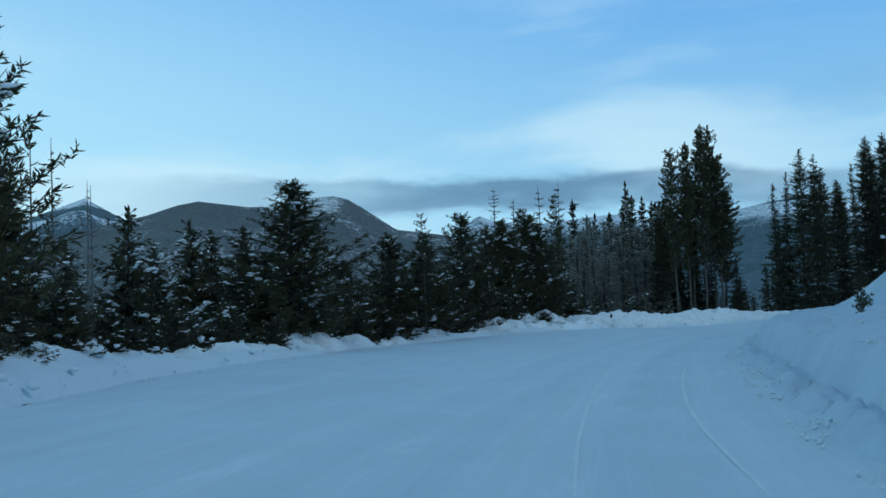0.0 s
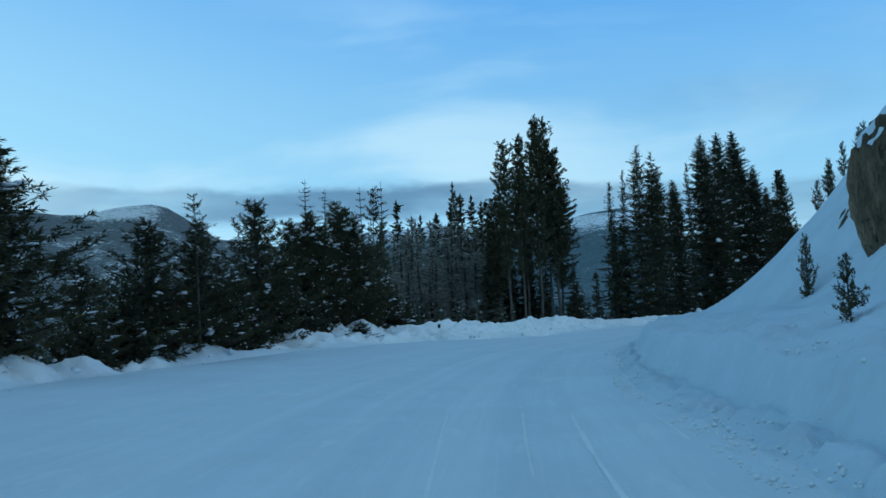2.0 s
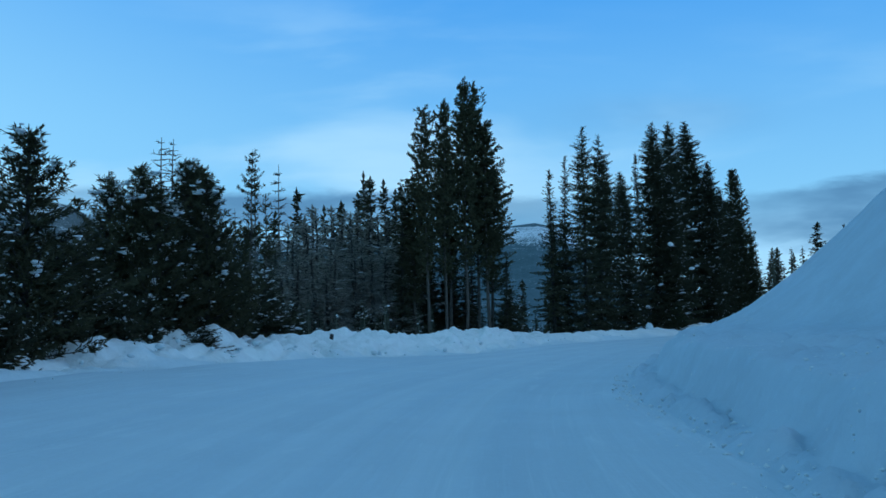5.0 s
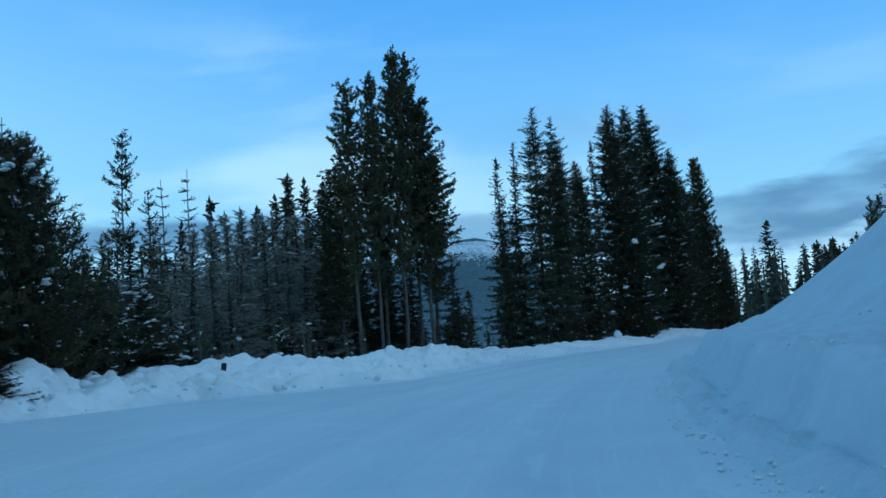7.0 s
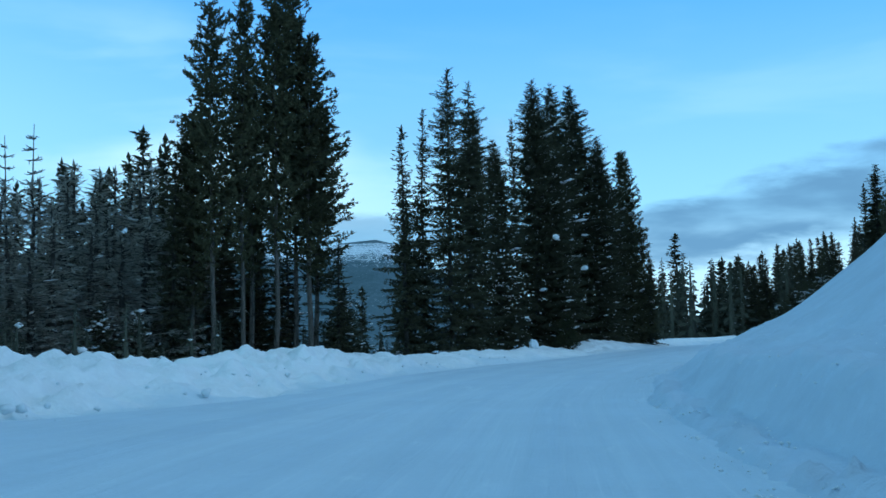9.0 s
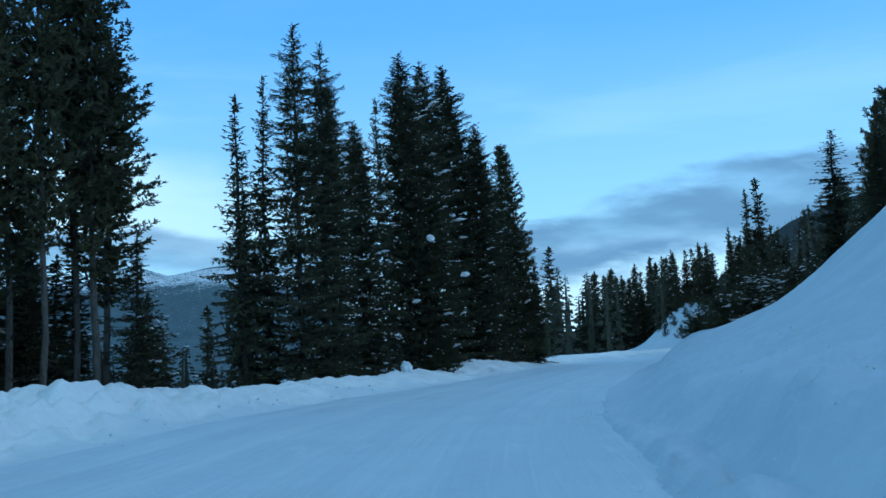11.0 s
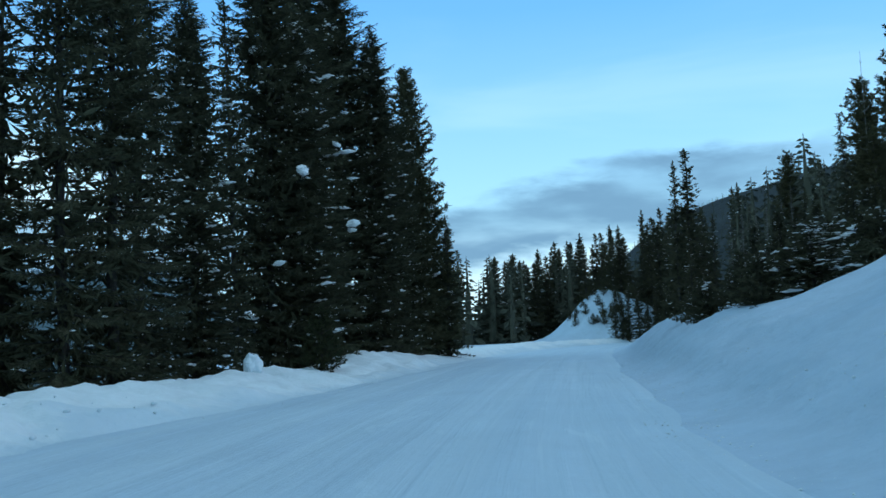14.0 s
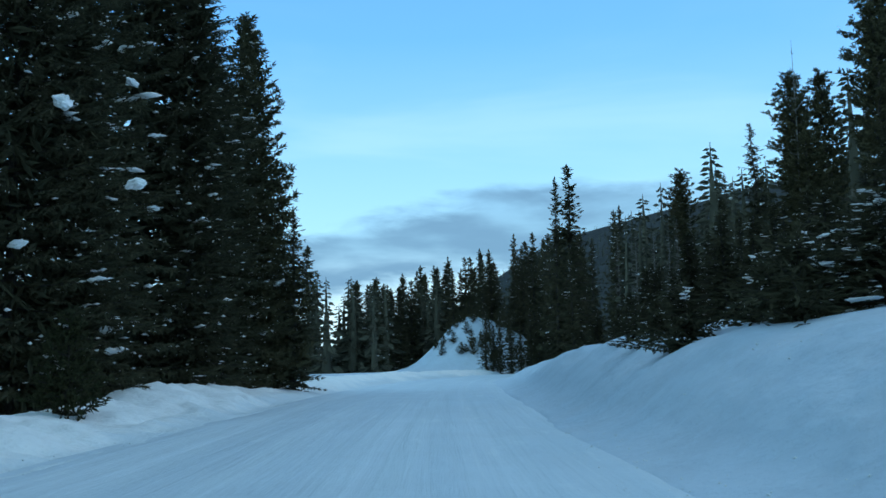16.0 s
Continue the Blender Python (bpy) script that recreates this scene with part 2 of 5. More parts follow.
def mountain_material(name, tree_lo, tree_hi, snow, cover, scale, open_side=None, stipple=1.25):
    """Far slopes: forest broken by snow, more of it higher up. Any haze is in the tree tones."""
    m, w, b = material(name)
    pos = w.n("ShaderNodeTexCoord").outputs["Object"]
    z = w.n("ShaderNodeSeparateXYZ", ins={0: pos}).outputs[2]
    st = w.n("ShaderNodeMapping", ins={0: pos, 3: (1, 1, 0.35)}).outputs[0]
    speck = w.noise(st, scale * 17, 4.0, 0.8)
    patch = w.noise(w.n("ShaderNodeMapping", ins={0: pos, 3: (1, 1, 0.5)}).outputs[0], scale, 6.0, 0.62, 0.4)
    f = w.math("ADD", w.math("MULTIPLY", w.math("SUBTRACT", speck, 0.5), stipple), w.math("MULTIPLY", w.math("SUBTRACT", patch, 0.5), 0.75))
    f = w.math("ADD", f, w.math("MULTIPLY", w.span(z, cover[0], cover[1]), cover[2]))
    if len(cover) > 3:
        # the crest itself is wooded again
        f = w.math("SUBTRACT", f, w.math("MULTIPLY", w.math("MULTIPLY", w.math("ADD", w.span(z, cover[3], cover[3] + 12.0), w.math("MULTIPLY", w.math("SUBTRACT", patch, 0.5), 1.2), clamp=True), w.math("SUBTRACT", 1.0, w.span(z, 415.0, 440.0))), 0.34))
        f = w.math("SUBTRACT", f, cover[4])
    if open_side:
        # an open, treeless snowfield near one summit
        x, y, _ = w.n("ShaderNodeSeparateXYZ", ins={0: pos}).outputs
        az = w.math("MULTIPLY", w.math("ARCTAN2", x, y), 57.2958)
        az = w.math("ADD", az, w.math("MULTIPLY", w.math("SUBTRACT", patch, 0.5), 3.0))
        field = w.math("MULTIPLY", w.span(az, open_side[0], open_side[0] + 1.2), w.math("SUBTRACT", 1.0, w.span(az, open_side[1] - 1.5, open_side[1])))
        field = w.math("MULTIPLY", field, w.span(z, open_side[2], open_side[2] + 45.0))
        f = w.math("ADD", f, w.math("MULTIPLY", field, 0.27))
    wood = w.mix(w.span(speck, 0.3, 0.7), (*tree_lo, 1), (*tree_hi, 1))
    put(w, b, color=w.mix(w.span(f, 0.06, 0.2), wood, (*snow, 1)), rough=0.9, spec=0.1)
    return m


# distance haze is painted into these forests: paler on the mountain, bluer on the peaks
M_MOUNT = mountain_material("hazed_mountain", (0.085, 0.095, 0.095), (0.17, 0.18, 0.18), (0.66, 0.66, 0.65), (120.0, 290.0, -0.06), 0.008, (-9.6, -4.6, 205.0), stipple=0.85)
M_PEAK = mountain_material("hazed_snow_peak", (0.07, 0.11, 0.125), (0.12, 0.165, 0.18), (0.74, 0.77, 0.80), (225.0, 335.0, 0.3, 374.0, 0.11), 0.006, stipple=1.3)
M_HILL = mountain_material("wooded_hill", (0.022, 0.028, 0.029), (0.052, 0.058, 0.058), (0.34, 0.40, 0.46), (-100.0, -50.0, -0.12), 0.012, stipple=0.8)

# ---- the lie of the land ----
ROAD = [(-3.2, -30), (-1.0, -9.5), (0, 0), (0.8, 6.2), (1.7, 12.4), (3.0, 18.8), (6.6, 34.8), (9.4, 44.4), (12.8, 54.1), (17.1, 63.3),
        (25.6, 79.0), (31.7, 88.3), (36.2, 94.3), (41.1, 100.1)]
_h = 41.5
for _k in range(24):
    _h += 0.45 if _k < 9 else 2.2
    ROAD.append((ROAD[-1][0] + 10 * math.sin(radians(_h)), ROAD[-1][1] + 10 * math.cos(radians(_h))))
ROAD = np.array(ROAD)
_S = np.r_[0, np.cumsum(np.hypot(*np.diff(ROAD, axis=0).T))]
_S -= _S[2]
LINE = np.arange(_S[0], _S[-1], 0.5)


def eased(a, n=21):
    k = np.hanning(n + 2)[1:-1]
    return np.convolve(np.pad(a, n // 2, mode="reflect", reflect_type="odd"), k / k.sum(), "valid")


CX, CY = eased(np.interp(LINE, _S, ROAD[:, 0])), eased(np.interp(LINE, _S, ROAD[:, 1]))
TX, TY = np.gradient(CX), np.gradient(CY)
_n = np.hypot(TX, TY)
TX, TY = TX / _n, TY / _n


def along(x, y):
    """Distance along the road and out from its line, right positive."""
    x, y = np.asarray(x, float), np.asarray(y, float)
    sh = x.shape
    x, y = x.ravel(), y.ravel()
    s, d = np.empty(x.size), np.empty(x.size)
    for a in range(0, x.size, 4000):
        X, Y = x[a:a + 4000, None], y[a:a + 4000, None]
        i = np.argmin((CX - X) ** 2 + (CY - Y) ** 2, 1)
        dx, dy = X[:, 0] - CX[i], Y[:, 0] - CY[i]
        s[a:a + 4000] = LINE[i] + dx * TX[i] + dy * TY[i]
        d[a:a + 4000] = dx * TY[i] - dy * TX[i]
    return s.reshape(sh), d.reshape(sh)


def place(s, d):
    X, Y, a, b = (np.interp(s, LINE, v) for v in (CX, CY, TX, TY))
    return X + d * b, Y - d * a


def tab(s, *pairs):
    return np.interp(s, [p[0] for p in pairs], [p[1] for p in pairs])


def sstep(a, b, x):
    t = np.clip((x - a) / (b - a), 0, 1)
    return t * t * (3 - 2 * t)


def road_z(s):
    return tab(s, (-30, 0), (0, 0), (35, .16), (45, .25), (65, .5), (82, .64), (96, .88), (107, 1.05), (150, 1.75), (200, 2.2), (300, 3.2), (400, 4.6))


def right_edge(s):
    return tab(s, (-30, 2.9), (40, 2.9), (65, 2.6), (95, 2.5), (140, 2.6), (300, 3))


def left_edge(s):
    return tab(s, (-30, -8.5), (5, -9.0), (14, -10.0), (24, -11.8), (40, -12.3), (60, -12.2), (66, -11.2), (75, -10.0), (80, -9.0), (87, -8.0), (97, -7.8), (112, -7.4), (125, -6.2), (140, -5.9), (300, -5.9))


def right_rise(s, d):
    """The verge: a low windrow, a shaved face, a bench, then the cut slope."""
    w = d - right_edge(s)
    b = tab(s, (-30, .9), (20, .95), (50, 1.0), (90, 1.1), (116, 1.0), (128, 1.4), (140, 1.6), (155, 1.6), (175, 1.1), (200, .8), (300, .6))
    toe = tab(s, (-30, 4.2), (29, 4.2), (36, 5.2), (44, 6.2), (54, 7.2), (62, 4.2), (68, 3.0), (75, 2.5), (100, 2.2), (120, 2.0), (300, 2))
    k = tab(s, (-30, .7), (25, .85), (40, .9), (54, 1.05), (62, .72), (68, .57), (75, .54), (85, .41), (92, .24), (100, .04), (115, .04), (124, .02), (132, .10), (145, .10), (165, .10), (185, .14), (300, .2))
    q = tab(s, (-30, 0), (25, .02), (40, .04), (60, .055), (75, .04), (90, .045), (100, .075), (115, .062), (126, .045), (134, 0), (300, 0))
    top = tab(s, (-30, 10), (30, 14), (45, 16), (70, 15), (100, 12), (120, 9), (140, 9), (170, 8), (300, 10))
    v = np.maximum(0, w - toe + 0.8)
    rise = k * np.where(v < 1.6, v * v / 3.2, v - 0.8) + q * v * v
    hill = 0.10 * np.maximum(0, d - 35) * sstep(90, 150, s)
    far = tab(s, (-30, 1.0), (55, 1.05), (80, 1.4), (100, 1.8), (300, 1.8))
    w2 = w + 0.45 * (value_noise(s / 2.6, s * 0 + 0.3, 6) - 0.5) + 0.13 * (value_noise(s / 0.8, w * 1.5, 4) - 0.5)
    cut = 0.16 * sstep(-0.35, 0.3, w2) + 0.84 * sstep(0.5, far, w2) * (0.86 + 0.28 * value_noise(s / 1.9, w * 0.8, 5))
    smooth = sstep(-0.1, 3.6, w)
    f = sstep(82, 108, s)
    bench = b * tab(s, (-30, .6), (20, .65), (42, .65), (56, .3), (75, .12), (300, .12)) * sstep(1.0, toe, w)
    return b * (cut * (1 - f) + smooth * f) + bench + top * np.tanh(rise / top) + np.minimum(hill, 45)


def cross(s, d):
    """The road is banked: its outer side lies higher in the bend."""
    return 0.037 * np.clip(-d - 1.0, 0, 12) * tab(s, (-30, 0), (6, .1), (28, 1), (72, 1), (80, .5), (88, 0), (300, 0))


def bank_width(s):
    return tab(s, (-30, 1.9), (60, 1.9), (66, 3.2), (74, 5.0), (80, 6.4), (86, 6.6), (96, 5.6), (108, 4.2), (118, 3.0), (300, 3.0))


def left_rise(s, d):
    w, wide = left_edge(s) - d, bank_width(s)
    h = tab(s, (-30, .9), (10, .9), (20, 1.1), (24, 1.15), (29, .55), (33, .85), (37, .6), (41, 1.1), (46, .35), (51, .7), (58, .65), (63, 1.25), (66, 1.0), (72, .9), (77, .9), (81, 1.35), (85, 1.5), (92, 1.05), (97, 1.2), (104, 1.1), (110, .85), (116, .78), (122, .68),
            (128, .55), (133, .4), (140, .7), (147, .85), (158, .4), (200, .45), (300, .5))
    h = h + tab(s, (18, -.15), (35, -.25), (42, -.35), (44, -.6), (50, -.35), (54, -.05), (60, -.45), (63, -.65), (66, -.1), (70, .25), (74, 0), (80, -.35), (86, -.3), (89, 0), (95, -.1), (101, -.15), (106, -.25),
                (118, -.1), (121, 0), (127, 0), (130, .2), (137, -.2), (144, .05), (158, 0), (169, .2), (205, .3), (300, .3))
    v = np.maximum(0, w - wide)
    fall = 1 - sstep(165, 215, s) * (1 - sstep(40, 85, v))
    down = 0.5 * sstep(0.6, 2.8, v) + np.minimum(0.2 * np.maximum(0, v - 2) + 0.28 * np.maximum(0, v - 9) * sstep(85, 105, s), 24) * fall
    u = np.clip(w / wide, 0, 1)
    return h * (0.4 * sstep(0.0, 0.35, u) + 0.6 * sstep(0.2, 1.0, u)) - down + cross(s, d)


def land(x, y):
    s, d = along(x, y)
    mound = 8.4 * np.exp(-((((x - 168) / 8.5) ** 2 + ((y - 225) / 10.5) ** 2)) ** 1.15) + 2.5 * np.exp(-(((x - 163) / 6) ** 2 + ((y - 229) / 6) ** 2))
    return road_z(s) + np.where(d > 0, right_rise(s, d), left_rise(s, d)) + mound


def surface(x, y):
    return float(land(np.array([x]), np.array([y]))[0])


RNG = np.random.default_rng(7)
_lat = RNG.random((64, 64, 8))


def value_noise(x, y, layer=0):
    """Smooth noise of unit cell, 0 to 1."""
    i, j = np.floor(x).astype(int), np.floor(y).astype(int)
    u, v = x - i, y - j
    u, v = u * u * (3 - 2 * u), v * v * (3 - 2 * v)
    g = _lat[:, :, layer % 8]
    a, b, c, e = g[i % 64, j % 64], g[(i + 1) % 64, j % 64], g[i % 64, (j + 1) % 64], g[(i + 1) % 64, (j + 1) % 64]
    return (a * (1 - u) + b * u) * (1 - v) + (c * (1 - u) + e * u) * v


def rough(x, y, octaves, layer=0):
    out = np.zeros_like(x)
    for n, (cell, amp) in enumerate(octaves):
        out += amp * (value_noise(x / cell + 11.3 * n, y / cell + 5.7 * n, layer + n) - 0.5)
    return out


def billow(x, y, octaves, layer=0):
    """Rounded lumps with creases between them."""
    out = np.zeros_like(x)
    for n, (cell, amp) in enumerate(octaves):
        out += amp * np.abs(2 * value_noise(x / cell + 3.3 * n, y / cell + 8.7 * n, layer + n) - 1)
    return out


# ---- meshes ----


def mesh_from(name, verts, faces, mat, smooth=True):
    """A mesh of arrays: verts (n, 3), faces (m, 3 or 4)."""
    verts, faces = np.asarray(verts, np.float32), np.asarray(faces, np.int32)
    me = bpy.data.meshes.new(name)
    k = faces.shape[1]
    me.vertices.add(len(verts))
    me.vertices.foreach_set("co", verts.ravel())
    me.loops.add(faces.size)
    me.loops.foreach_set("vertex_index", faces.ravel())
    me.polygons.add(len(faces))
    me.polygons.foreach_set("loop_start", np.arange(0, faces.size, k, dtype=np.int32))
    me.polygons.foreach_set("use_smooth", np.full(len(faces), smooth))
    me.update(calc_edges=True)
    me.materials.append(mat)
    return me


def grid_mesh(name, X, Y, Z, mat, uv=None):
    n, m = X.shape
    i = np.arange(n * m).reshape(n, m)
    f = np.stack([i[:-1, :-1], i[:-1, 1:], i[1:, 1:], i[1:, :-1]], -1).reshape(-1, 4)
    me = mesh_from(name, np.stack([X, Y, Z], -1).reshape(-1, 3), f, mat)
    if me.polygons[0].normal.z < 0:
        me.flip_normals()
    if uv is not None:
        U = np.stack(uv, -1).reshape(-1, 2)
        idx = np.empty(len(me.loops), np.int32)
        me.loops.foreach_get("vertex_index", idx)
        me.uv_layers.new(name="road").data.foreach_set("uv", U[idx].astype(np.float32).ravel())
    return me


def part(name, me, parent, label=""):
    ob = new(name, me)
    ob.parent = parent
    return tagged(ob, label)


# ---- ground, road, banks ----
def grown(a, b, step, reach, rate=1.25):
    mid = np.arange(a, b + step, step)
    d, lo, hi = step, [], []
    p = b
    while p < reach:
        d *= rate
        p += d
        hi.append(p)
    p, d = a, step
    while p > -reach:
        d *= rate
        p -= d
        lo.append(p)
    return np.r_[lo[::-1], mid, hi]


def build_ground():
    X, Y = np.meshgrid(grown(-50, 235, 2.5, 4500), grown(-30, 290, 2.5, 4500), indexing="ij")
    Z = land(X, Y) + rough(X, Y, [(30, .8), (9, .4)], 2)
    s, d = along(X, Y)
    far = np.hypot(X - 60, Y - 110)
    Z = np.where(far > 420, Z * np.clip(1 - (far - 420) / 500, 0, 1) - 24 * np.clip((far - 420) / 500, 0, 1), Z)
    core = sstep(-19, -14, d) * (1 - sstep(20, 27, d)) * sstep(-26, -20, s) * (1 - sstep(300, 312, s))
    Z -= (0.75 + 0.6 * sstep(-15, -10, d) * (1 - sstep(6, 10, d))) * core
    ob = new("ground", grid_mesh("ground", X, Y, Z, M_SHADE_SNOW))
    tagged(ob, "snow-covered ground falling to a wooded valley", "ground", kind="structure")


def road_surface(S, D):
    """The packed surface with its unevenness and the wheel ruts of the lanes."""
    Z = road_z(S) + cross(S, D) + rough(S / 6, D, [(1.4, .05), (.5, .022)], 1) + rough(S, D, [(3.0, .03)], 4)
    for c, dep in ((-0.85, .028), (0.85, .03), (-4.3, .02), (-6.0, .02), (0.15, -.015)):
        wob = 0.15 * np.sin(S / 17 + c)
        Z = Z - dep * np.exp(-((D - c - wob) / 0.2) ** 2)
    return Z


def build_road():
    S, W = np.meshgrid(np.r_[np.arange(-22, 120, 0.4), np.arange(120, 316, 1.0)], np.linspace(-0.06, 1.06, 90), indexing="ij")
    lo, hi = left_edge(S), right_edge(S)
    D = lo + W * (hi - lo)
    X, Y = place(S, D)
    Z = road_surface(S, D) - 0.25 * (sstep(1.0, 1.06, W) + 1 - sstep(-.06, 0, W))
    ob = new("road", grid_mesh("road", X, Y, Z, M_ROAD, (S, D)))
    tagged(ob, "packed-snow mountain road with faint wheel tracks", "road", kind="structure")


def build_left_bank():
    s0 = np.r_[np.arange(-22, 6, 0.4), np.arange(6, 150, 0.2), np.arange(150, 316, 0.8)]
    S, W = np.meshgrid(s0, np.r_[np.arange(-0.6, 8.0, 0.17), np.arange(8, 12.5, 0.8)], indexing="ij")
    D = left_edge(S) + rough(S, W * 0, [(5, 1.5), (1.5, .8), (.6, .3)], 5) * (1 - 0.6 * sstep(1.5, 4, W)) - W
    X, Y = place(S, D)
    Z = road_z(S) + left_rise(S, D)
    crest = sstep(0.0, 1.5, W) * (1 - 0.6 * sstep(4.5, 8, W))
    heap = rough(S, D, [(6.5, .45), (2.2, .35)], 3) * tab(S, (-30, 1), (60, 1), (90, .7), (300, .5))
    lump = billow(S, D, [(1.3, .6), (.62, .36), (.3, .18)], 0)
    Z += crest * (tab(S, (-30, 1), (100, 1), (115, .38), (300, .3)) * (lump - 0.53 + heap))
    Z -= 0.2 * (1 - sstep(-0.6, 0.1, W)) + 1.2 * sstep(10.5, 12.5, W)
    ob = new("snow_bank", grid_mesh("snow_bank", X, Y, Z, M_BANK, (S, W)))
    tagged(ob, "lumpy bank of ploughed snow along the road", "snow bank", kind="structure")


def build_right_bank():
    s0 = np.r_[np.arange(-22, 6, 0.4), np.arange(6, 140, 0.22), np.arange(140, 316, 0.8)]
    w0 = np.r_[np.arange(-0.5, 4.0, 0.12), np.arange(4.0, 10, 0.35), np.arange(10, 26, 0.9)]
    S, W = np.meshgrid(s0, w0, indexing="ij")
    D = right_edge(S) + rough(S, W * 0, [(6, .35), (1.2, .2)], 3) * (1 - sstep(3, 6, W)) + W
    X, Y = place(S, D)
    Z = road_z(S) + right_rise(S, D)
    face = 1.3 * sstep(-0.3, 0.2, W) * (1 - sstep(.45, .75, W)) * (1 - sstep(86, 100, S)) + sstep(1.0, 1.4, W) * (1 - sstep(2.6, 4.6, W))
    Z += face * tab(S, (-30, 1), (85, .8), (104, .45), (130, .4), (300, .3)) * (billow(S, D, [(1.1, .12), (.42, .16), (.22, .14)], 1) - 0.15) + rough(S, D, [(9, .5), (3.5, .16)], 2) * sstep(2.5, 7, W)
    Z += 0.7 * rough(S, D, [(2.6, .5), (1.0, .2)], 4) * sstep(96, 114, S) * sstep(.8, 3, W)
    Z += 0.035 * sstep(-0.3, 0.15, W) * (1 - sstep(0.3, 1.6, W)) * sstep(70, 85, S) * (1 - sstep(88, 100, S))
    Z -= 0.2 * (1 - sstep(-0.5, 0.1, W)) + 1.2 * sstep(22, 25.5, W)
    ob = new("snow_slope", grid_mesh("snow_slope", X, Y, Z, M_SHADE_SNOW))
    tagged(ob, "smooth snow-covered cut slope above a ploughed verge", "snow slope", kind="structure")


def build_tracks():
    """Pale ridges of loose snow thrown up beside two wheels."""
    for pts, wide in (([(6, -.12), (10, -.2), (12, -.26), (15, -.36), (19, -.54), (26, -.78), (31, -.95), (40, -1.3)], .022),
                      ([(6, 1.44), (9, 1.4), (12, 1.33), (14, 1.26), (18.7, 1.12), (24, 1.05), (28, 1.06), (31, 1.12), (38, 1.2)], .024),
                      ([(20, .36), (26, .3), (31, .32), (40, .2)], .014), ([(22, 2.2), (27, 2.28), (30, 2.32), (38, 2.5)], .016)):
        S, W = np.meshgrid(np.arange(pts[0][0], pts[-1][0], 0.15), np.linspace(-1, 1, 5), indexing="ij")
        D = tab(S, *pts) + W * wide * (0.5 + value_noise(S / 1.3, S * 0, 1))
        X, Y = place(S, D)
        ends = 1 - sstep(pts[0][0] - 1, pts[0][0] + 5, S) * (1 - sstep(pts[-1][0] - 12, pts[-1][0], S))
        Z = road_surface(S, D) + 0.007 + 0.006 * (1 - W ** 2) - 0.012 * sstep(.55, .9, value_noise(S / 1.7, S * 0 + 4, 3)) - 0.05 * ends
        tagged(new("wheel_track", grid_mesh("wheel_track", X, Y, Z, M_TRACK)), "thin pale ridge of loose snow left by a wheel", "wheel track", kind="structure")


build_ground()
build_road()
build_tracks()
build_left_bank()
build_right_bank()


def mountain(name, label, az0, az1, dist, profile, mat, depth, base=-25.0, seed=0):
    """A range: profile gives skyline degrees over azimuth; its front falls towards the valley."""
    A, R = np.meshgrid(np.radians(np.linspace(az0, az1, 240)), np.linspace(0, 1, 60), indexing="ij")
    deg = np.interp(np.degrees(A), [p[0] for p in profile], [p[1] for p in profile])
    r = dist - depth * (1 - R)
    crest = dist * np.tan(np.radians(deg))
    cell = depth / 3
    X, Y = r * np.sin(A), r * np.cos(A)
    shape = np.clip(R / 0.85, 0, 1) ** 1.15 - 0.25 * sstep(0.86, 1.0, R)
    Z = base + (crest - base) * shape
    Z += rough(X, Y, [(cell, 0.22 * depth / 4), (cell / 3, 0.05 * depth / 3), (cell / 9, .012 * depth)], seed) * sstep(0, .3, R) * (1 - 0.92 * sstep(.45, .85, R))
    ob = new(name, grid_mesh(name, X, Y, Z, mat))
    return tagged(ob, label, "mountain", kind="structure")


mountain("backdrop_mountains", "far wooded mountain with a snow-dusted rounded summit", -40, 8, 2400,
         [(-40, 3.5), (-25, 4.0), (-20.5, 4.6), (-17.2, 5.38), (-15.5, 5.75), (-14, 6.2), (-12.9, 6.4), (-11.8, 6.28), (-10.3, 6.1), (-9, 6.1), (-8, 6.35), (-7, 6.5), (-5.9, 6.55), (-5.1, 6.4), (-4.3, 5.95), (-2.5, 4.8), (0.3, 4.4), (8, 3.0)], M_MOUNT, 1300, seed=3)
mountain("backdrop_peaks", "distant snowy peaks above a forested flank painted haze blue", -32, 32, 4200,
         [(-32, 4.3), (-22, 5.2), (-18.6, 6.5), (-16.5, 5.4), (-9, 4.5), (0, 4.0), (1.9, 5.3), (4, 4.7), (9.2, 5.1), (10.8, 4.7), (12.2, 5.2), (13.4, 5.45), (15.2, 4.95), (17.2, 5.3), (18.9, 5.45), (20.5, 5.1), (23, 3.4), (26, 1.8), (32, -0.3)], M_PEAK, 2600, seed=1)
mountain("backdrop_hill", "dark wooded hillside rising beyond the road", 26, 95, 1400,
         [(26, -0.6), (30, 0.6), (34, 1.2), (40, 2.0), (42, 3.0), (44, 4.6), (46.2, 5.75), (47.9, 6.3), (51.7, 7.15), (54.5, 7.65), (57.2, 8.15), (59.8, 8.5), (66, 9.6), (75, 12), (95, 14)], M_HILL, 900, base=-24.0, seed=2)

# ---- trees ----


def frames_of(axis, rng):
    """Two unit vectors across each axis."""
    ref = rng.normal(size=axis.shape)
    a = np.cross(axis, ref)
    a /= np.linalg.norm(a, axis=1, keepdims=True) + 1e-9
    return a, np.cross(axis, a)


